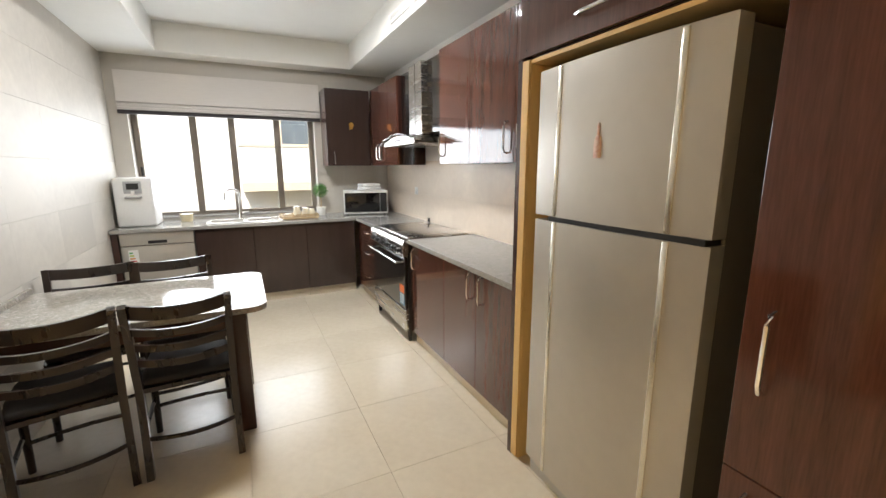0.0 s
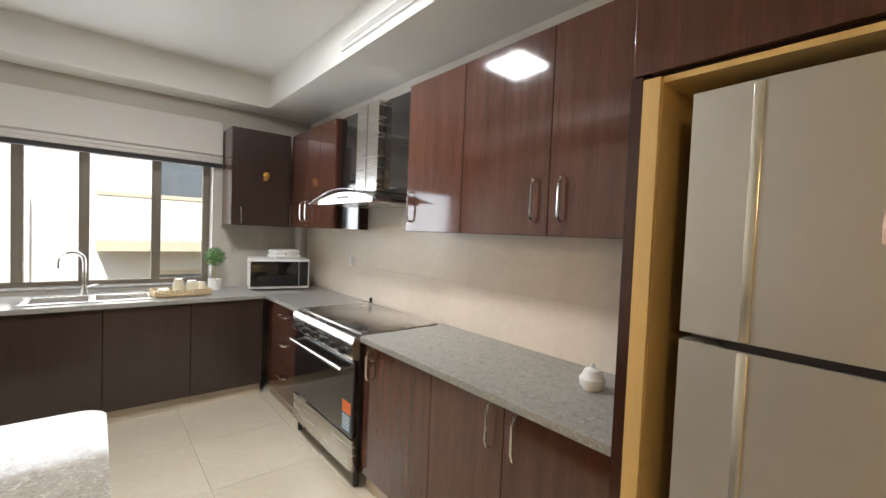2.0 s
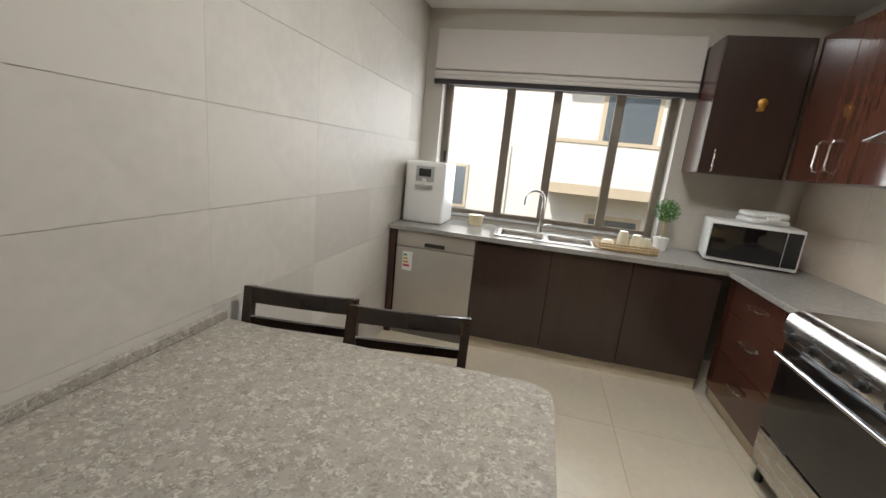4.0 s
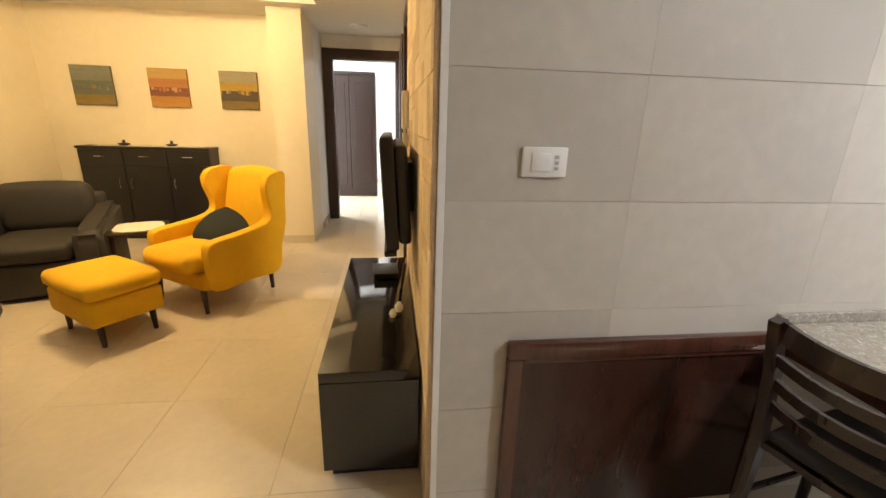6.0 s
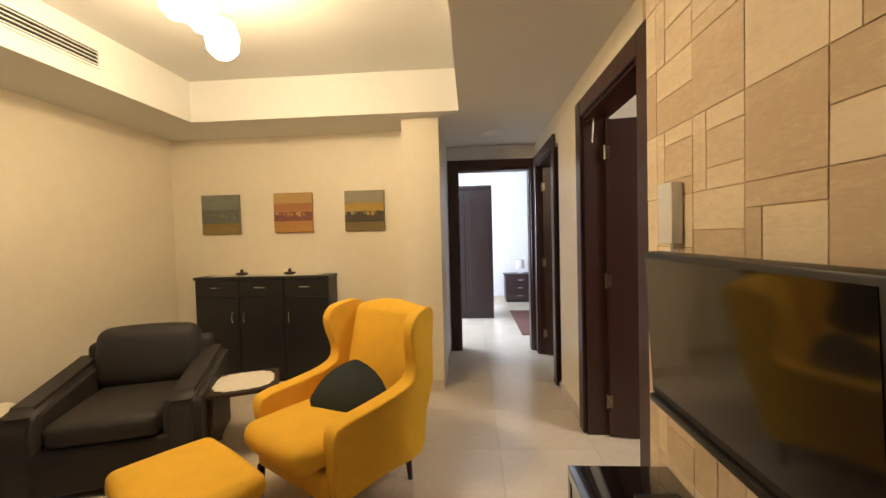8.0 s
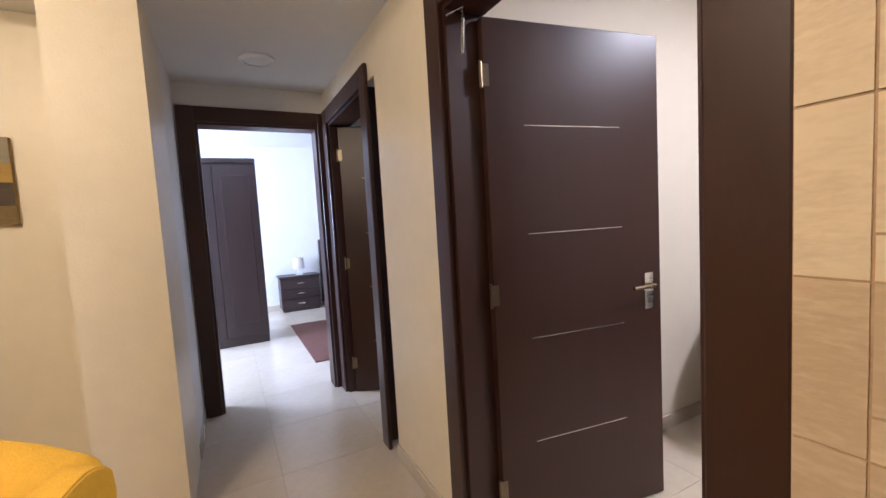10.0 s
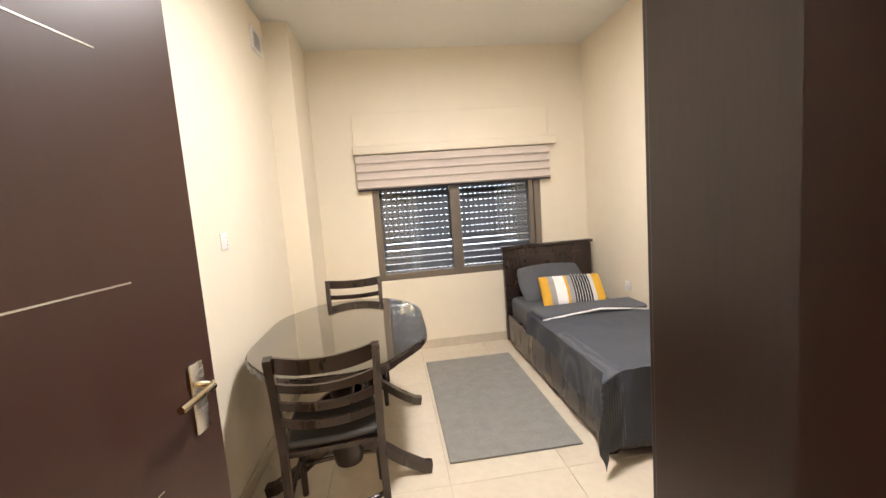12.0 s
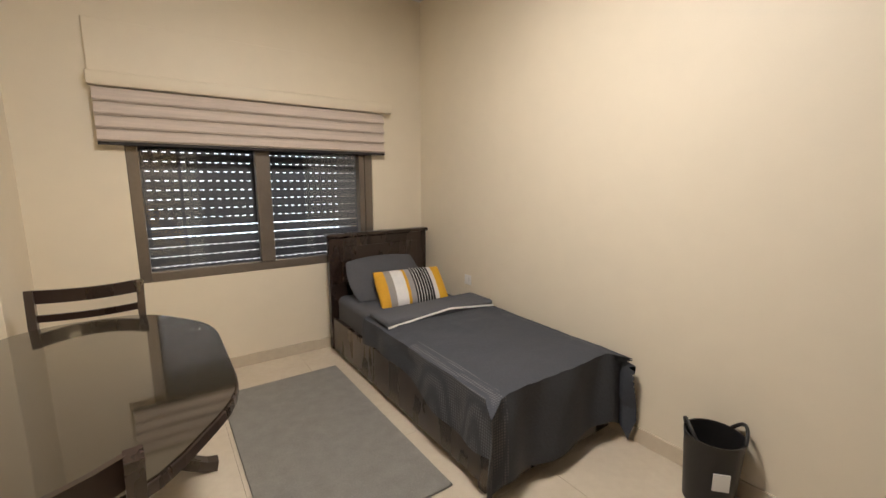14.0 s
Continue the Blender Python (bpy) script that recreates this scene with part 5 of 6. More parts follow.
def oval(a, b, n, count=48):
    out = []
    for i in range(count):
        an = math.tau * i / count
        c, s = math.cos(an), math.sin(an)
        k = (abs(c) ** n + abs(s) ** n) ** (-1 / n)
        out.append((a * k * c, b * k * s))
    return out


ct = thing("coffee_table", "oval dark wooden coffee table with a lower shelf", "table", pose(-0.45, -2.57, 0))
M_COFFEE = mat("dark_oak", (0.035, 0.022, 0.016), 0.38, vary=0.35, scale=3, stretch=(1, 8, 8), second=(0.018, 0.012, 0.009))
bm = prism(bmesh.new(), oval(0.76, 0.58, 2.4), "z", 0.42, 0.452)
part("tabletop", bm, M_COFFEE, ct, "dark oval top")
part("shelf", prism(bmesh.new(), oval(0.56, 0.40, 2.4), "z", 0.20, 0.222), M_COFFEE, ct, "lower oval shelf")
for sx in (-1, 1):
    part("leg", bar(bmesh.new(), [(sx * 0.46, -0.36, 0.03), (sx * 0.46, 0.36, 0.03)], 0.028, 0.03), M_COFFEE, ct)
    for sy in (-1, 1):
        part("post", bar(bmesh.new(), [(sx * 0.46, sy * 0.34, 0.058), (sx * 0.46, sy * 0.26, 0.42)], 0.028, 0.03), M_COFFEE, ct)
lace("large cream lace cloth across the coffee table", pose(-0.50, -2.60, 0.4525, 0, 0, 8), 0.50, 0.32, 28, 4)
vase = thing("glass_vase", "small clear glass dish on the coffee table", "vase", pose(-0.82, -2.66, 0.458))
part("bowl", lathe(bmesh.new(), [(0.03, 0), (0.012, 0.01), (0.012, 0.05), (0.05, 0.09), (0.055, 0.12), (0.045, 0.09)], sides=18), M_GLASS, vase, "", True)

PX, PY = -2.0, -2.13
pend = thing("ceiling_lamp", "three-shade frosted glass ceiling lamp, lit warm", "ceiling lamp", pose(PX, PY, H_TRAY))
part("canopy", lathe(bmesh.new(), [(0.09, -0.0005), (0.09, -0.02), (0.03, -0.04), (0.012, -0.05)], sides=20), M_CHROME, pend, "chrome ceiling rose", True)
M_SHADE = glow("lit_shade", (1.0, 0.80, 0.45), 9.0)
for i in range(3):
    an = math.tau * i / 3 - 2.618
    x, y = 0.11 * math.cos(an), 0.11 * math.sin(an)
    drop = (0.0, 0.03, 0.19)[i]
    part("arm", tube(bmesh.new(), [(0, 0, -0.04), (x * 0.6, y * 0.6, -0.05), (x, y, -0.07), (x, y, -0.11 - drop)], 0.007, 8), M_CHROME, pend, "chrome arm", True)
    sh = part("shade", lathe(bmesh.new(), [(0.03, -0.11 - drop), (0.062, -0.15 - drop), (0.080, -0.21 - drop), (0.072, -0.28 - drop), (0.04, -0.315 - drop)], x, y, 18), M_SHADE, pend, "frosted glass shade, lit", True)
    sh.visible_shadow = False
    # An added cap: it stops the light going up and dims the ceiling.
    part("cap", lathe(bmesh.new(), [(0.014, -0.10 - drop), (0.05, -0.112 - drop), (0.056, -0.145 - drop), (0.05, -0.145 - drop), (0.044, -0.116 - drop), (0.012, -0.106 - drop)], x, y, 18), M_CHROME, pend, "chrome cap added to block the upward light", True)
    lamp("POINT", "pendant_light", (PX + x, PY + y, H_TRAY - 0.20 - drop), 18.5, WARM, 0.045)

# ---- corridor and end bedroom ----
cl = thing("ceiling_light", "round flush white ceiling light in the corridor", "ceiling light", pose(-4.4, -0.53, H_LOW))
part("ring", lathe(bmesh.new(), [(0.11, -0.0005), (0.11, -0.012), (0.085, -0.02), (0.08, -0.014)], sides=28), M_WHITE, cl, "", True)
M_WARD = mat("wardrobe_wood", (0.040, 0.020, 0.016), 0.38, vary=0.3, scale=2.5, stretch=(7, 7, 0.5), second=(0.025, 0.013, 0.011), coat=0.1)


def wardrobe(label, x0, x1, y0, y1, h, door_axis, doors):
    w = thing("wardrobe", label, "wardrobe")
    part("body", boxed(x0, x1, y0, y1, 0.10, h - 0.06, 0.004), M_WARD, w)
    part("plinth", boxed(x0 + 0.004, x1 - 0.004, y0 + 0.004, y1 - 0.004, 0, 0.099), M_WARD, w)
    part("cornice", boxed(x0 - 0.025, x1 + 0.025, y0, y1 + (0.025 if door_axis == "y" else 0.0), h - 0.059, h, 0.012), M_WARD, w)
    if door_axis == "x":
        n = (y1 - y0) / doors
        for i in range(doors):
            d = part("door", boxed(x1 + 0.001, x1 + 0.02, y0 + i * n + 0.006, y0 + (i + 1) * n - 0.006, 0.13, h - 0.09, 0.004), M_WARD, w)
            part("panel", boxed(x1 + 0.0201, x1 + 0.027, y0 + i * n + 0.08, y0 + (i + 1) * n - 0.08, 0.25, h - 0.2, 0.005), M_WARD, d)
    else:
        n = (x1 - x0) / doors
        for i in range(doors):
            d = part("door", boxed(x0 + i * n + 0.006, x0 + (i + 1) * n - 0.006, y1 + 0.001, y1 + 0.02, 0.13, h - 0.09, 0.004), M_WARD, w)
            part("panel", boxed(x0 + i * n + 0.08, x0 + (i + 1) * n - 0.08, y1 + 0.0201, y1 + 0.027, 0.25, h - 0.2, 0.005), M_WARD, d)
            handle(d, pose(x0 + i * n + (0.05 if i % 2 else n - 0.05), y1 + 0.02, 1.05, 0, 0, -90), 0.14)
    return w


wardrobe("tall dark wooden wardrobe inside the end bedroom", -7.5, -6.97, -1.35, -0.42, 2.25, "x", 2)
wardrobe("dark wooden wardrobe just inside the bedroom door", -1.692, -0.30, 0.17, 0.688, 2.35, "y", 3)
ns = thing("nightstand", "dark nightstand with three drawers against the white wall", "nightstand")
part("body", boxed(-8.94, -8.58, -0.09, 0.53, 0.04, 0.56, 0.004), M_WARD, ns)
part("top", boxed(-8.945, -8.56, -0.11, 0.55, 0.561, 0.59, 0.004), M_WARD, ns)
part("plinth", boxed(-8.93, -8.60, -0.07, 0.51, 0, 0.039), M_WARD, ns)
for i in range(3):
    dr = part("drawer", boxed(-8.579, -8.56, -0.075, 0.515, 0.06 + i * 0.165, 0.215 + i * 0.165, 0.003), M_WARD, ns)
    handle(dr, pose(-8.56, 0.22, 0.14 + i * 0.165, 90, 0, 180), 0.13)
tl = thing("table_lamp", "small white table lamp on the nightstand", "table lamp", pose(-8.74, 0.24, 0.5905))
part("base", lathe(bmesh.new(), [(0.06, 0), (0.06, 0.012), (0.015, 0.03), (0.012, 0.10)], sides=16), M_WHITE, tl, "", True)
part("shade", lathe(bmesh.new(), [(0.10, 0.10), (0.085, 0.29), (0.08, 0.29), (0.095, 0.10)], sides=20), M_BLIND, tl, "pale cloth shade", True)
eb = thing("bed", "dark framed double bed with pale bedding, end bedroom", "bed")
part("headboard", boxed(-8.94, -8.88, 0.62, 1.98, 0.05, 1.15, 0.01), M_WARD, eb)
part("frame", boxed(-8.87, -6.9, 0.66, 1.94, 0.0, 0.28, 0.01), M_WARD, eb)
part("mattress", cushion(bmesh.new(), -8.87, -6.92, 0.68, 1.92, 0.281, 0.52, 0.05), M_BLIND, eb, "pale bedding", True)
M_REDRUG = mat("red_brown_rug", (0.16, 0.07, 0.05), 0.95, vary=0.3, scale=18, bump=0.6, bump_scale=200)
er = thing("rug", "red-brown patterned rug beside the far bed", "rug")
part("rug_surface", boxed(-7.6, -5.75, -0.10, 0.55, 0.0005, 0.012, 0.004), M_REDRUG, er)

# ---- bedroom ----
bed = thing("bed", "single bed with dark headboard and grey bedspread", "bed", pose(0.04, 0.10, 0))
B0, B1, BYF, BYH = -1.19, -0.31, 1.77, 3.70
part("headboard", boxed(B0 - 0.01, B1 + 0.01, 3.69, 3.745, 0.03, 0.945, 0.006), M_CHAIR, bed)
hb = bed.children[-1]
part("cap", boxed(B0 - 0.025, B1 + 0.025, 3.675, 3.755, 0.946, 0.975, 0.006), M_CHAIR, hb, "moulded top cap")
part("headboard_panel", boxed(B0 + 0.09, B1 - 0.09, 3.678, 3.689, 0.56, 0.87, 0.005), M_CHAIR, hb, "raised panel")
part("side_rail", boxed(B0, B0 + 0.03, BYF, 3.688, 0.04, 0.30, 0.004), M_CHAIR, bed)
part("side_rail", boxed(B1 - 0.03, B1, BYF, 3.688, 0.04, 0.30, 0.004), M_CHAIR, bed)
part("foot_rail", boxed(B0 + 0.031, B1 - 0.031, BYF, BYF + 0.03, 0.04, 0.30, 0.004), M_CHAIR, bed)
for x in (B0 + 0.03, B1 - 0.03):
    part("leg", boxed(x - 0.028, x + 0.028, BYF + 0.035, BYF + 0.09, 0, 0.2, 0.004), M_CHAIR, bed)
part("mattress", cushion(bmesh.new(), B0 + 0.035, B1 - 0.035, BYF + 0.04, 3.685, 0.18, 0.478, 0.05), M_PILLOW, bed, "mattress under a grey sheet", True)


def spread_cloth(x0, x1, yf, yb, top, hang_side, hang_foot, seed):
    """A bedspread lying over a bed, hanging at both sides and at the foot with folds."""
    bm = bmesh.new()
    nu, nv = 60, 70
    us = np.linspace(-hang_side, (x1 - x0) + hang_side, nu)
    vs = np.linspace(-hang_foot, yb - yf, nv)
    grid = []
    for v in vs:
        row = []
        for u in us:
            du = -u if u < 0 else max(0.0, u - (x1 - x0))
            dv = max(0.0, -v)
            cx = min(max(u, 0.0), x1 - x0)
            cy = max(v, 0.0)
            hang = 0.55 + 0.45 * max(0.0, 1 - v / 1.1) + 0.10 * math.sin(v * 6.0)
            drop = max(du * hang, dv * (0.93 + 0.05 * math.sin(u * 5.5))) if min(du, dv) == 0 else math.hypot(du, dv) * 0.96
            side = -1 if u < 0 else 1
            flare = 0.034 + 0.05 * drop
            wave = 0.012 * math.sin(v * 17 + 1.3 * math.sin(v * 5)) * min(1, du / 0.12) if du else 0
            wave2 = 0.02 * math.sin(u * 19 + 1.1 * math.sin(u * 7)) * min(1, dv / 0.12) if dv and not du else 0
            px = x0 + cx + (side * (flare + wave) if du else 0)
            py = yf + cy - ((flare + wave2) if dv else 0)
            if du and dv:
                k = min(du, dv) / max(du, dv)
                px += side * (0.10 if side < 0 else 0.0) * k
                py -= 0.10 * k
            z = top - drop + 0.008 * noise.noise(Vector((u * 5, v * 5, seed))) + 0.004 * noise.noise(Vector((u * 16, v * 16, seed + 4)))
            soft_ = 0.02 * (1 - min(1, min(cx, x1 - x0 - cx) / 0.06)) if not du else 0.02
            row.append(bm.verts.new((px, py, max(0.02, z - soft_))))
        grid.append(row)
    for j in range(nv - 1):
        for i in range(nu - 1):
            bm.faces.new((grid[j][i], grid[j][i + 1], grid[j + 1][i + 1], grid[j + 1][i]))
    res = bmesh.ops.extrude_face_region(bm, geom=bm.faces[:])
    for g in res["geom"]:
        if isinstance(g, bmesh.types.BMVert):
            g.co += Vector((0, 0, 0.010))
    bmesh.ops.recalc_face_normals(bm, faces=bm.faces)
    return bm


def dotted_weave(name, ground, dot, size):
    """Cloth with a fine regular grid of paler woven dots."""
    m = mat(name, ground, 0.85, vary=0.12, scale=7, bump=0.3, bump_scale=70)
    n = m.node_tree
    co = n.nodes.new("ShaderNodeTexCoord")
    vo = n.nodes.new("ShaderNodeTexVoronoi")
    vo.inputs["Scale"].default_value, vo.inputs["Randomness"].default_value = size, 0.0
    n.links.new(co.outputs["Object"], vo.inputs["Vector"])
    ramp = n.nodes.new("ShaderNodeValToRGB")
    ramp.color_ramp.elements[0].position, ramp.color_ramp.elements[0].color = 0.30, (*dot, 1)
    ramp.color_ramp.elements[1].position, ramp.color_ramp.elements[1].color = 0.46, (*ground, 1)
    n.links.new(vo.outputs["Distance"], ramp.inputs[0])
    n.links.new(ramp.outputs[0], n.nodes["Principled BSDF"].inputs["Base Color"])
    return m


M_DOTS = dotted_weave("dotted_bedding", (0.050, 0.055, 0.067), (0.12, 0.122, 0.13), 75)
spread = part("bedspread", spread_cloth(B0 + 0.01, B1 - 0.05, BYF, 3.02, 0.505, 0.26, 0.42, 2.0), M_BEDDING, bed, "slate grey bedspread hanging over the foot", True)
spread.data.materials.append(M_DOTS)
for f in spread.data.polygons:
    if f.center.x < B0 + 0.05 and f.center.y < 2.45:
        f.material_index = 1
part("fold", cushion(bmesh.new(), B0 - 0.005, B1 - 0.03, 2.72, 2.98, 0.500, 0.545, 0.02, 3, 0.006), M_PILLOW, bed, "turned-back light grey edge", True)
part("piping", tube(bmesh.new(), [(B0 + 0.0, 2.715, 0.505), (-0.73, 2.712, 0.548), (B1 - 0.035, 2.715, 0.505)], 0.007, 7), M_WHITE, bed, "pale piping line")
pil = thing("pillow", "plump grey pillow leaning on the headboard", "pillow", pose(-0.74, 3.64, 0.61, 50, 0, 3))
part("case", cushion(bmesh.new(), -0.30, 0.30, -0.18, 0.18, -0.02, 0.02, 0.018, 4, 0.032), M_PILLOW, pil, "", True)
cu = thing("cushion", "striped cushion in grey, white and yellow on the bed", "cushion", pose(-0.68, 3.34, 0.58, 46, 0, -8) @ Matrix.Diagonal((0.9, 0.95, 0.9, 1)))
stripes = [(-0.30, -0.225, (0.62, 0.34, 0.02)), (-0.225, -0.17, (0.30, 0.28, 0.26)), (-0.17, -0.07, (0.74, 0.73, 0.72)), (-0.07, -0.045, (0.62, 0.34, 0.02)), (-0.045, 0.0, (0.30, 0.29, 0.29)), (0.0, 0.17, (0.022, 0.022, 0.026)), (0.17, 0.21, (0.60, 0.58, 0.56)), (0.21, 0.30, (0.66, 0.38, 0.02))]


def cushion_strip(a, b, half, thick):
    bm = bmesh.new()
    n, m_ = 6, 14
    top_, low_ = [], []
    for i in range(n + 1):
        x = a + (b - a) * i / n
        rt, rl = [], []
        for j in range(m_ + 1):
            y = -half + 2 * half * j / m_
            q = max(0.0, 1 - (x / 0.305) ** 2) ** 0.5 * max(0.0, 1 - (y / half) ** 2) ** 0.5
            rt.append(bm.verts.new((x, y, 0.006 + thick * q)))
            rl.append(bm.verts.new((x, y, -0.006 - thick * q)))
        top_.append(rt)
        low_.append(rl)
    for i in range(n):
        for j in range(m_):
            bm.faces.new((top_[i][j], top_[i + 1][j], top_[i + 1][j + 1], top_[i][j + 1]))
            bm.faces.new((low_[i][j], low_[i][j + 1], low_[i + 1][j + 1], low_[i + 1][j]))
    for i in range(n):
        for j in (0, m_):
            bm.faces.new((top_[i][j], top_[i + 1][j], low_[i + 1][j], low_[i][j]))
    for i in (0, n):
        for j in range(m_):
            bm.faces.new((top_[i][j], top_[i][j + 1], low_[i][j + 1], low_[i][j]))
    bmesh.ops.recalc_face_normals(bm, faces=bm.faces)
    return bm


for a, b, c in stripes:
    part("stripe", cushion_strip(a, b, 0.17, 0.075), mat("stripe_cloth", c, 0.85, vary=0.1, scale=14, bump=0.25, bump_scale=160), cu, "", True)
for i in range(6):
    x = 0.018 + i * 0.026
    pts = [(x, y, 0.0075 + 0.075 * max(0, 1 - (x / 0.305) ** 2) ** 0.5 * max(0, 1 - (y / 0.17) ** 2) ** 0.5) for y in np.linspace(-0.16, 0.16, 9)]
    part("stitch_line", tube(bmesh.new(), pts, 0.0022, 5), M_WHITE, cu, "thin white stripe")

rug = thing("rug", "plain grey short-pile rug beside the bed", "rug")
part("rug_surface", boxed(-2.01, -1.235, 2.03, 3.535, 0.0005, 0.014, 0.006), M_RUG, rug)
bt = thing("dining_table", "oval dark table with a glossy glass top", "table", pose(-2.54, 2.37, 0))


def chamfered(a, b, cut, r=0.15):
    pts = [(-a + cut * 0.95, -b), (a - cut * 0.95, -b), (a, -b + cut * 1.35), (a, b - cut * 1.35), (a - cut * 0.95, b), (-a + cut * 0.95, b), (-a, b - cut * 1.35), (-a, -b + cut * 1.35)]
    out = []
    n = len(pts)
    for i in range(n):
        p, q, s = Vector(pts[i - 1]), Vector(pts[i]), Vector(pts[(i + 1) % n])
        a0, a1 = q + (p - q).normalized() * r, q + (s - q).normalized() * r
        for k in range(5):
            t = k / 4
            out.append(tuple((1 - t) ** 2 * a0 + 2 * t * (1 - t) * q + t * t * a1))
    return out


M_TABLEGLASS = mat("dark_glass_top", (0.030, 0.024, 0.015), 0.05, vary=0.1, scale=2, coat=1.0, rough_vary=0.02)
part("tabletop", prism(bmesh.new(), chamfered(0.47, 0.74, 0.27), "z", 0.712, 0.74), M_CHAIR, bt, "dark wooden top")
part("glass_top", prism(bmesh.new(), chamfered(0.465, 0.735, 0.27), "z", 0.7405, 0.748), M_TABLEGLASS, bt, "dark reflecting glass sheet")
part("apron", prism(bmesh.new(), chamfered(0.36, 0.62, 0.2), "z", 0.64, 0.711), M_CHAIR, bt)
for y in (-0.36, 0.42):
    col = part("pedestal", lathe(bmesh.new(), [(0.07, 0.13), (0.085, 0.2), (0.06, 0.3), (0.05, 0.45), (0.075, 0.58), (0.09, 0.64)], 0, y, 18), M_CHAIR, bt, "", True)
    for s in (-1, 1):
        pts = [(s * 0.03, y, 0.24), (s * 0.14, y, 0.20), (s * 0.27, y, 0.10), (s * 0.38, y, 0.035), (s * 0.43, y, 0.025)]
        part("foot", bar(bmesh.new(), pts, 0.025, 0.028), M_CHAIR, col)
part("stretcher", boxed(-0.03, 0.03, -0.30, 0.36, 0.18, 0.23, 0.006), M_CHAIR, bt)
bc = dining_chair("dark ladder-back chair with padded seat at the oval table", pose(-2.555, 1.80, 0, 0, 0, 6), "bedroom chairs", 4)
copy_thing(bc, pose(-2.555, 3.02, 0, 0, 0, 180))
wb = thing("waste_basket", "black plastic waste basket with a pale label", "waste basket", pose(-0.345, 1.33, 0, 0, 0, -48) @ Matrix.Diagonal((0.84, 0.84, 0.95, 1)))
outl = [(0.115, 0.0), (0.135, 0.30), (0.139, 0.33), (0.131, 0.33), (0.125, 0.30), (0.105, 0.012)]
part("shell", lathe(bmesh.new(), outl, 0, 0, 28), M_BLACKMAT, wb, "", True)
for s in (-1, 1):
    pts = [(s * 0.136 * math.cos(a), 0.136 * math.sin(a), 0.33 + 0.055 * math.cos(a / 0.62 * math.pi / 2)) for a in np.linspace(-0.62, 0.62, 11)]
    part("grip", tube(bmesh.new(), pts, 0.009, 8), M_BLACKMAT, wb, "moulded carrying grip", True)
part("label", boxed(-0.04, 0.035, -0.1415, -0.133, 0.13, 0.21, 0.001), M_WHITE, wb, "small pale paper label")
bl = thing("ceiling_light", "round white flush ceiling light in the bedroom", "ceiling light", pose(-1.63, 1.80, H_BED))
part("base", lathe(bmesh.new(), [(0.17, -0.0005), (0.17, -0.02), (0.16, -0.025)], sides=28), M_WHITE, bl, "", True)
dome = part("dome", lathe(bmesh.new(), [(0.155, -0.026), (0.14, -0.055), (0.09, -0.08), (0.02, -0.09)], sides=28), glow("dome_glow", (1.0, 0.90, 0.72), 7.0), bl, "lit opal dome", True)
dome.visible_shadow = False
lamp("AREA", "bedroom_light", (-1.63, 1.80, H_BED - 0.10), 44, (1.0, 0.88, 0.71), 0.34, aim=(-1.63, 1.8001, 0))
lamp("AREA", "bedroom_window_light", ((W0 + W1) / 2, BY1 + 0.6, 1.4), 14, WINDOW_COOL, 1.5, 1.0, aim=((W0 + W1) / 2, 0, 1.2))

# ---- outside ----
solid("ground", boxed(-60, 70, 4.9, 160, -9.2, -9.0), M_GROUND, "pale dusty street ground outside", "ground", SW)
fac = thing("apartment_building", "pale rendered apartment building across the street", "building")
FYB = 11.5
part("wall", boxed(-3.5, 22, FYB, FYB + 8, -9.0, 9.0), M_RENDER, fac, "pale cream render")
for zz in (-2.1, 0.9, 3.9):
    part("slab_band", boxed(1.2, 22, FYB - 1.1, FYB - 0.002, zz, zz + 0.22), M_OUTBAND, fac, "tan balcony slab")
    part("parapet", boxed(1.2, 22, FYB - 1.1, FYB - 1.0, zz + 0.221, zz + 1.1), M_RENDER, fac, "pale balcony parapet")
    part("coping", boxed(1.2, 22, FYB - 1.13, FYB - 0.97, zz + 1.101, zz + 1.18), M_OUTBAND, fac)
    for xx in (2.2, 4.6, 7.2, 10.0, 13.0):
        wdo = part("window", boxed(xx, xx + 1.3, FYB - 0.05, FYB - 0.003, zz + 0.3, zz + 2.5), M_OUTBAND, fac, "shaded balcony door")
        part("pane", boxed(xx + 0.1, xx + 1.2, FYB - 0.06, FYB - 0.051, zz + 0.4, zz + 2.4), M_OUTWIN, wdo)
part("cornice", boxed(-3.7, 22.2, FYB - 0.2, FYB + 8.2, 9.001, 9.4), M_OUTBAND, fac)
part("side_wing", boxed(-14, 0.2, FYB - 0.12, FYB + 4.0, -9.0, 1.9), M_RENDER, fac, "lower white wing")
for xx in (-3.2, -1.7):
    wdo = part("window", boxed(xx, xx + 0.9, FYB - 0.18, FYB - 0.122, 0.2, 1.3), M_OUTBAND, fac)
    part("pane", boxed(xx + 0.07, xx + 0.83, FYB - 0.19, FYB - 0.181, 0.27, 1.23), M_OUTWIN, wdo)

# ---- skirtings ----


def skirting(spans, material=M_FLOOR):
    b = thing("baseboard", "cream tile skirting along the walls", "baseboard", kind=SW)
    for s in spans:
        part("skirting_tile", boxed(*s, 0.0, 0.085, 0.002, 1), material, b)


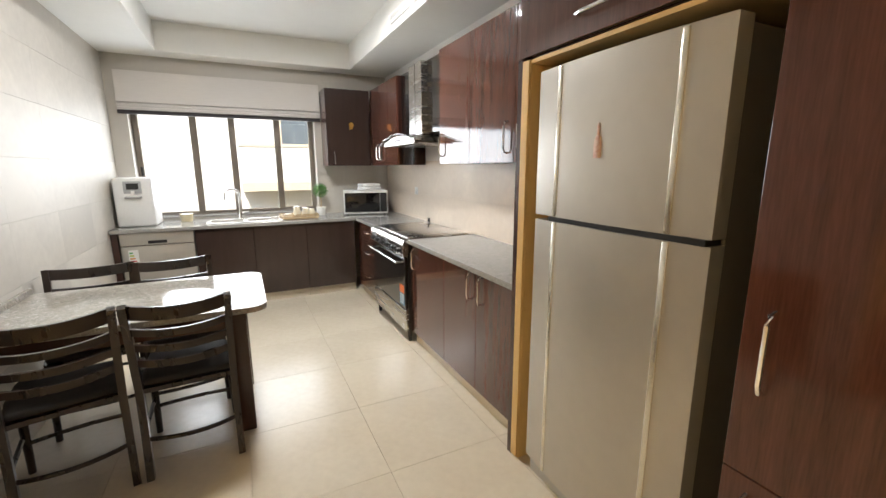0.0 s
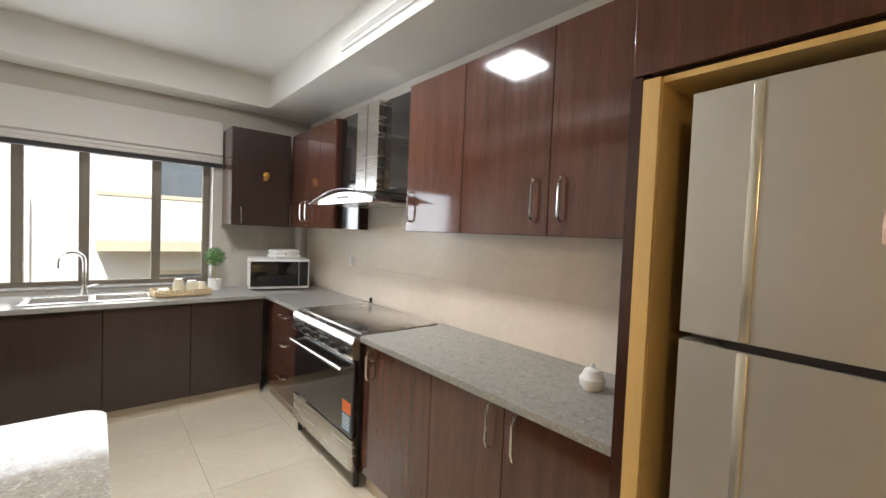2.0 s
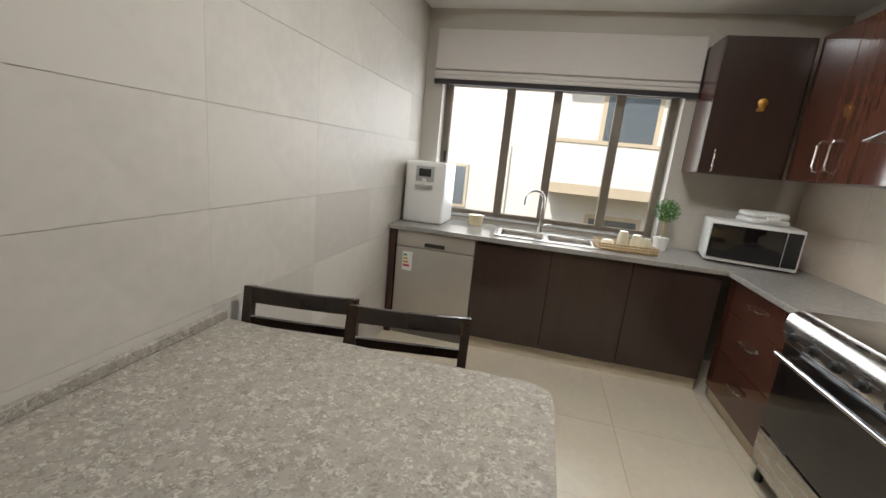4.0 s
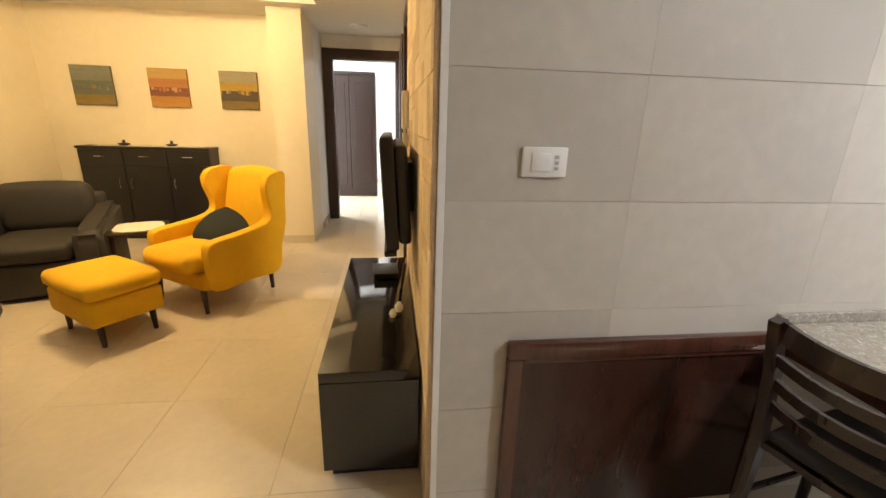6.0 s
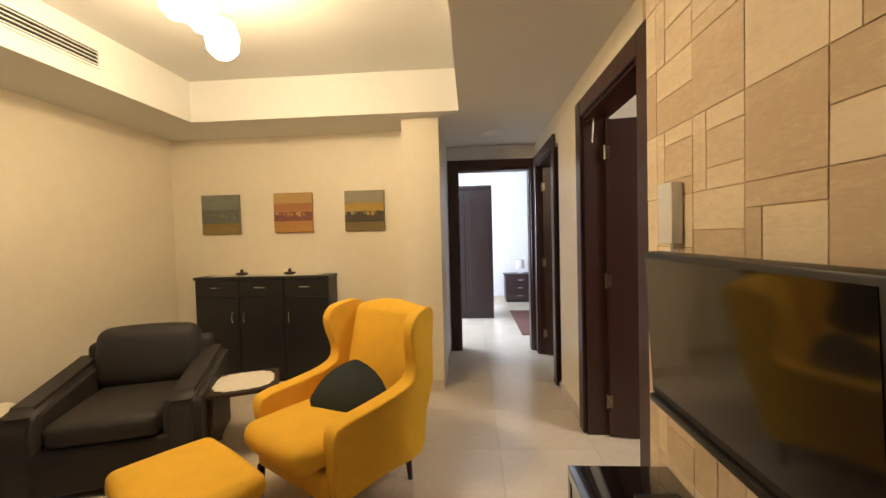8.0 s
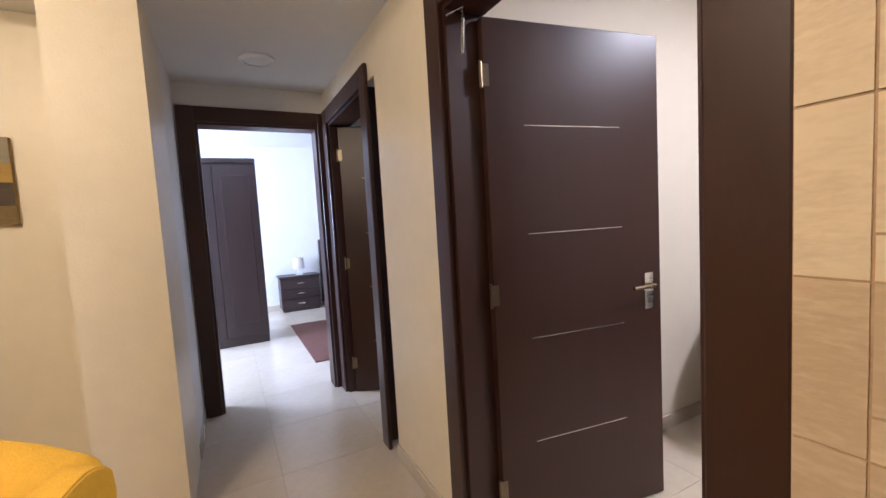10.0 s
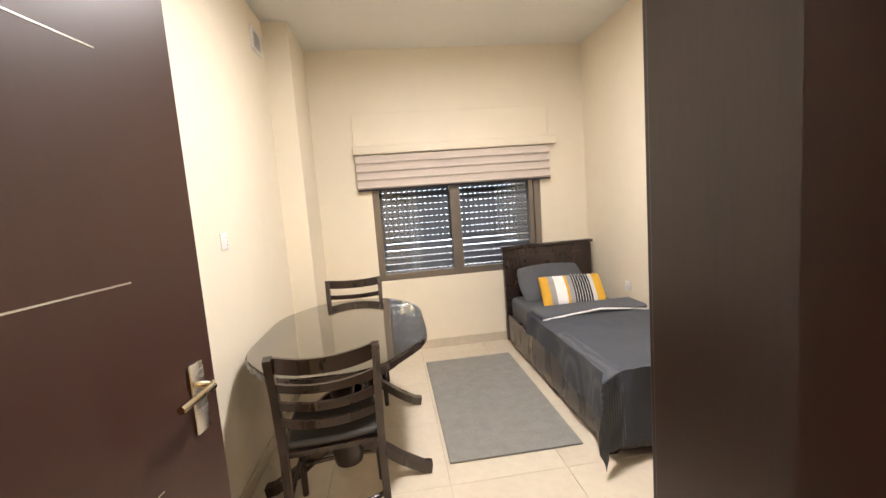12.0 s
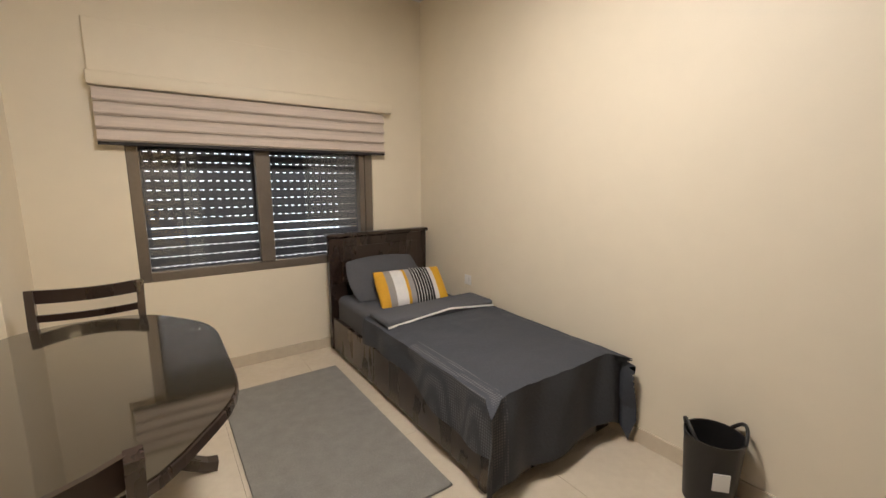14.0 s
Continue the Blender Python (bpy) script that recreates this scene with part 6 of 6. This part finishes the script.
skirting([(LX, LX + 0.012, LY + 0.012, -1.402, ), (LX, KX, LY, LY + 0.012), (LX + 0.012, -3.708, -1.412, -1.40), (-3.72, -3.708, -1.40, -1.06), (-4.998, LX - 0.21, -1.06, -1.048), (-3.69, D0 - 0.102, -0.012, 0.0),
          (BX0, BX0 + 0.012, 0.17, 3.33), (-2.87, -0.22, BY1 - 0.012, BY1), (-0.227, -0.215, 0.60, BY1 - 0.012), (BX0 + 0.012, -2.858, 3.318, 3.33), (-2.87, -2.858, 3.33, BY1 - 0.012), (-8.95, -8.938, -3.2, 2.0)])
# ---- pieces of floors and walls ----
spots = []
P = 0.625
nx0, nx1 = math.floor(-9.0 / P), math.ceil(3.0 / P)
ny0, ny1 = math.floor(-4.0 / P), math.ceil(4.5 / P)
for i in range(nx0, nx1):
    for j in range(ny0, ny1):
        x, y = i * P + 1.095 - 1.25, j * P + 1.24 - 1.25
        spots.append((x + 0.0007, x + P - 0.0007, y + 0.0007, y + P - 0.0007, -0.0058, 0.0))
pieces("floor_tile", floor, spots, M_FLOOR, 0.0008)

spots = []
TZ = [0.0, 0.11, 0.47, 0.83, 1.19, 1.55, 1.91, 2.27, 2.63]
TYS = [0.0, 0.57, 1.27, 1.97, 2.67, 3.37, 4.07, KY]
for z0, z1 in zip(TZ, TZ[1:]):
    for y0, y1 in zip(TYS, TYS[1:]):
        spots.append((-0.0028, 0.0, y0 + 0.0001, y1 - 0.0001, z0 + 0.0009, z1 - 0.0009))
pieces("wall_tile", wall_kitchen_side, spots, M_WTILE, 0.0004)
spots = []
for z0, z1 in zip([0.87, 1.19], [1.19, 1.55]):
    for k in range(6):
        y0 = 0.5 + k * 0.65
        spots.append((KX - 0.0035, KX + 0.004, y0 + 0.0002, min(KY, y0 + 0.65) - 0.0002, z0 + 0.0004, z1 - 0.0004))
pieces("wall_tile", wall_kitchen_range, spots, M_SPLASH, 0.0004)

# split stone cladding in uneven courses
rng = random.Random(11)


def stone_mesh(w, h, d, seed):
    """A hand-split block: an uneven, bevelled front face."""
    r = random.Random(seed)
    bm = bmesh.new()
    nx, nz = max(2, int(w / 0.09)), max(2, int(h / 0.07))
    grid = []
    for j in range(nz + 1):
        row = []
        for i in range(nx + 1):
            edge = i in (0, nx) or j in (0, nz)
            y = -d + (0.0008 if edge else 0.0) + r.uniform(-0.0005, 0.0005)
            ins = 0.0022
            x = min(max(w * i / nx, ins), w - ins) + (r.uniform(-0.002, 0.002) if 0 < i < nx else 0)
            z = min(max(h * j / nz, ins), h - ins)
            row.append(bm.verts.new((x, y, z)))
        grid.append(row)
    for j in range(nz):
        for i in range(nx):
            bm.faces.new((grid[j][i], grid[j][i + 1], grid[j + 1][i + 1], grid[j + 1][i]))
    rim_ = [e for e in bm.edges if e.is_boundary]
    res = bmesh.ops.extrude_edge_only(bm, edges=rim_)
    for g in res["geom"]:
        if isinstance(g, bmesh.types.BMVert):
            g.co.y = -0.001
    bmesh.ops.recalc_face_normals(bm, faces=bm.faces)
    return bm


def lay(x0, x1, z0, z1, out):
    """Fill one panel of the cladding: whole, in level strips, or a square set into an L of strips."""
    w, h = x1 - x0, z1 - z0
    k = rng.random()
    half = z0 + h * 0.5
    if k < 0.12:
        out.append((x0, x1, z0, z1))
    elif k < 0.36:
        out += [(x0, x1, z0, half), (x0, x1, half, z1)]
    elif k < 0.52:
        c, a = z0 + h * rng.choice((0.26, 0.72)), x0 + w * rng.uniform(0.3, 0.7)
        out += [(x0, a, z0, c), (a, x1, z0, c), (x0, x1, c, z1)]
    elif k < 0.62:
        a = x0 + w * rng.choice((0.28, 0.72))
        out += [(x0, a, z0, z1), (a, x1, z0, half), (a, x1, half, z1)]
    else:
        a, c = w * rng.uniform(0.24, 0.34), h * rng.uniform(0.22, 0.30)
        if k < 0.76:
            out += [(x0, x1, z1 - c, z1), (x0, x0 + a, z0, z1 - c), (x0 + a, x1, z0, z1 - c)]
        elif k < 0.90:
            out += [(x0, x1, z0, z0 + c), (x1 - a, x1, z0 + c, z1), (x0, x1 - a, z0 + c, z1)]
        else:
            out += [(x0, x0 + a, z0, z1), (x0 + a, x1, z1 - c, z1), (x0 + a, x1, z0, z0 + c), (x0 + a, x1, z0 + c, z1 - c)]


stones = []
COURSE, PANEL = 0.252, 0.265
z = 0.027 - COURSE
while z < H_LOW - 0.01:
    z0, z1 = max(0.0, z), min(H_LOW, z + COURSE)
    x = -0.35 - 7 * PANEL
    while x < -0.002:
        x0, x1 = max(D1 + 0.130, x), min(-0.002, x + PANEL)
        if x1 - x0 > 0.02 and z1 - z0 > 0.15 and x1 - x0 > 0.12:
            lay(x0, x1, z0, z1, stones)
        elif x1 - x0 > 0.02:
            stones.append((x0, x1, z0, z1))
        x += PANEL
    z += COURSE
for n, (x0, x1, z0, z1) in enumerate(stones):
    ob = new("stone", mesh_of("stone", stone_mesh(x1 - x0, z1 - z0, rng.uniform(0.0405, 0.0425), n), M_STONE))
    ob.location = (x0, 0.0, z0)
    ob.parent = wall_stone
part("mortar_bed", boxed(D1 + 0.130, -0.002, -0.0372, -0.0005, 0, H_LOW), M_STONE_GAP, wall_stone, "sandy mortar bed")
part("corner_trim", boxed(-0.0015, 0.004, -0.024, -0.001, 0, H_LOW, 0.002), M_WHITE, wall_stone, "white corner trim strip")
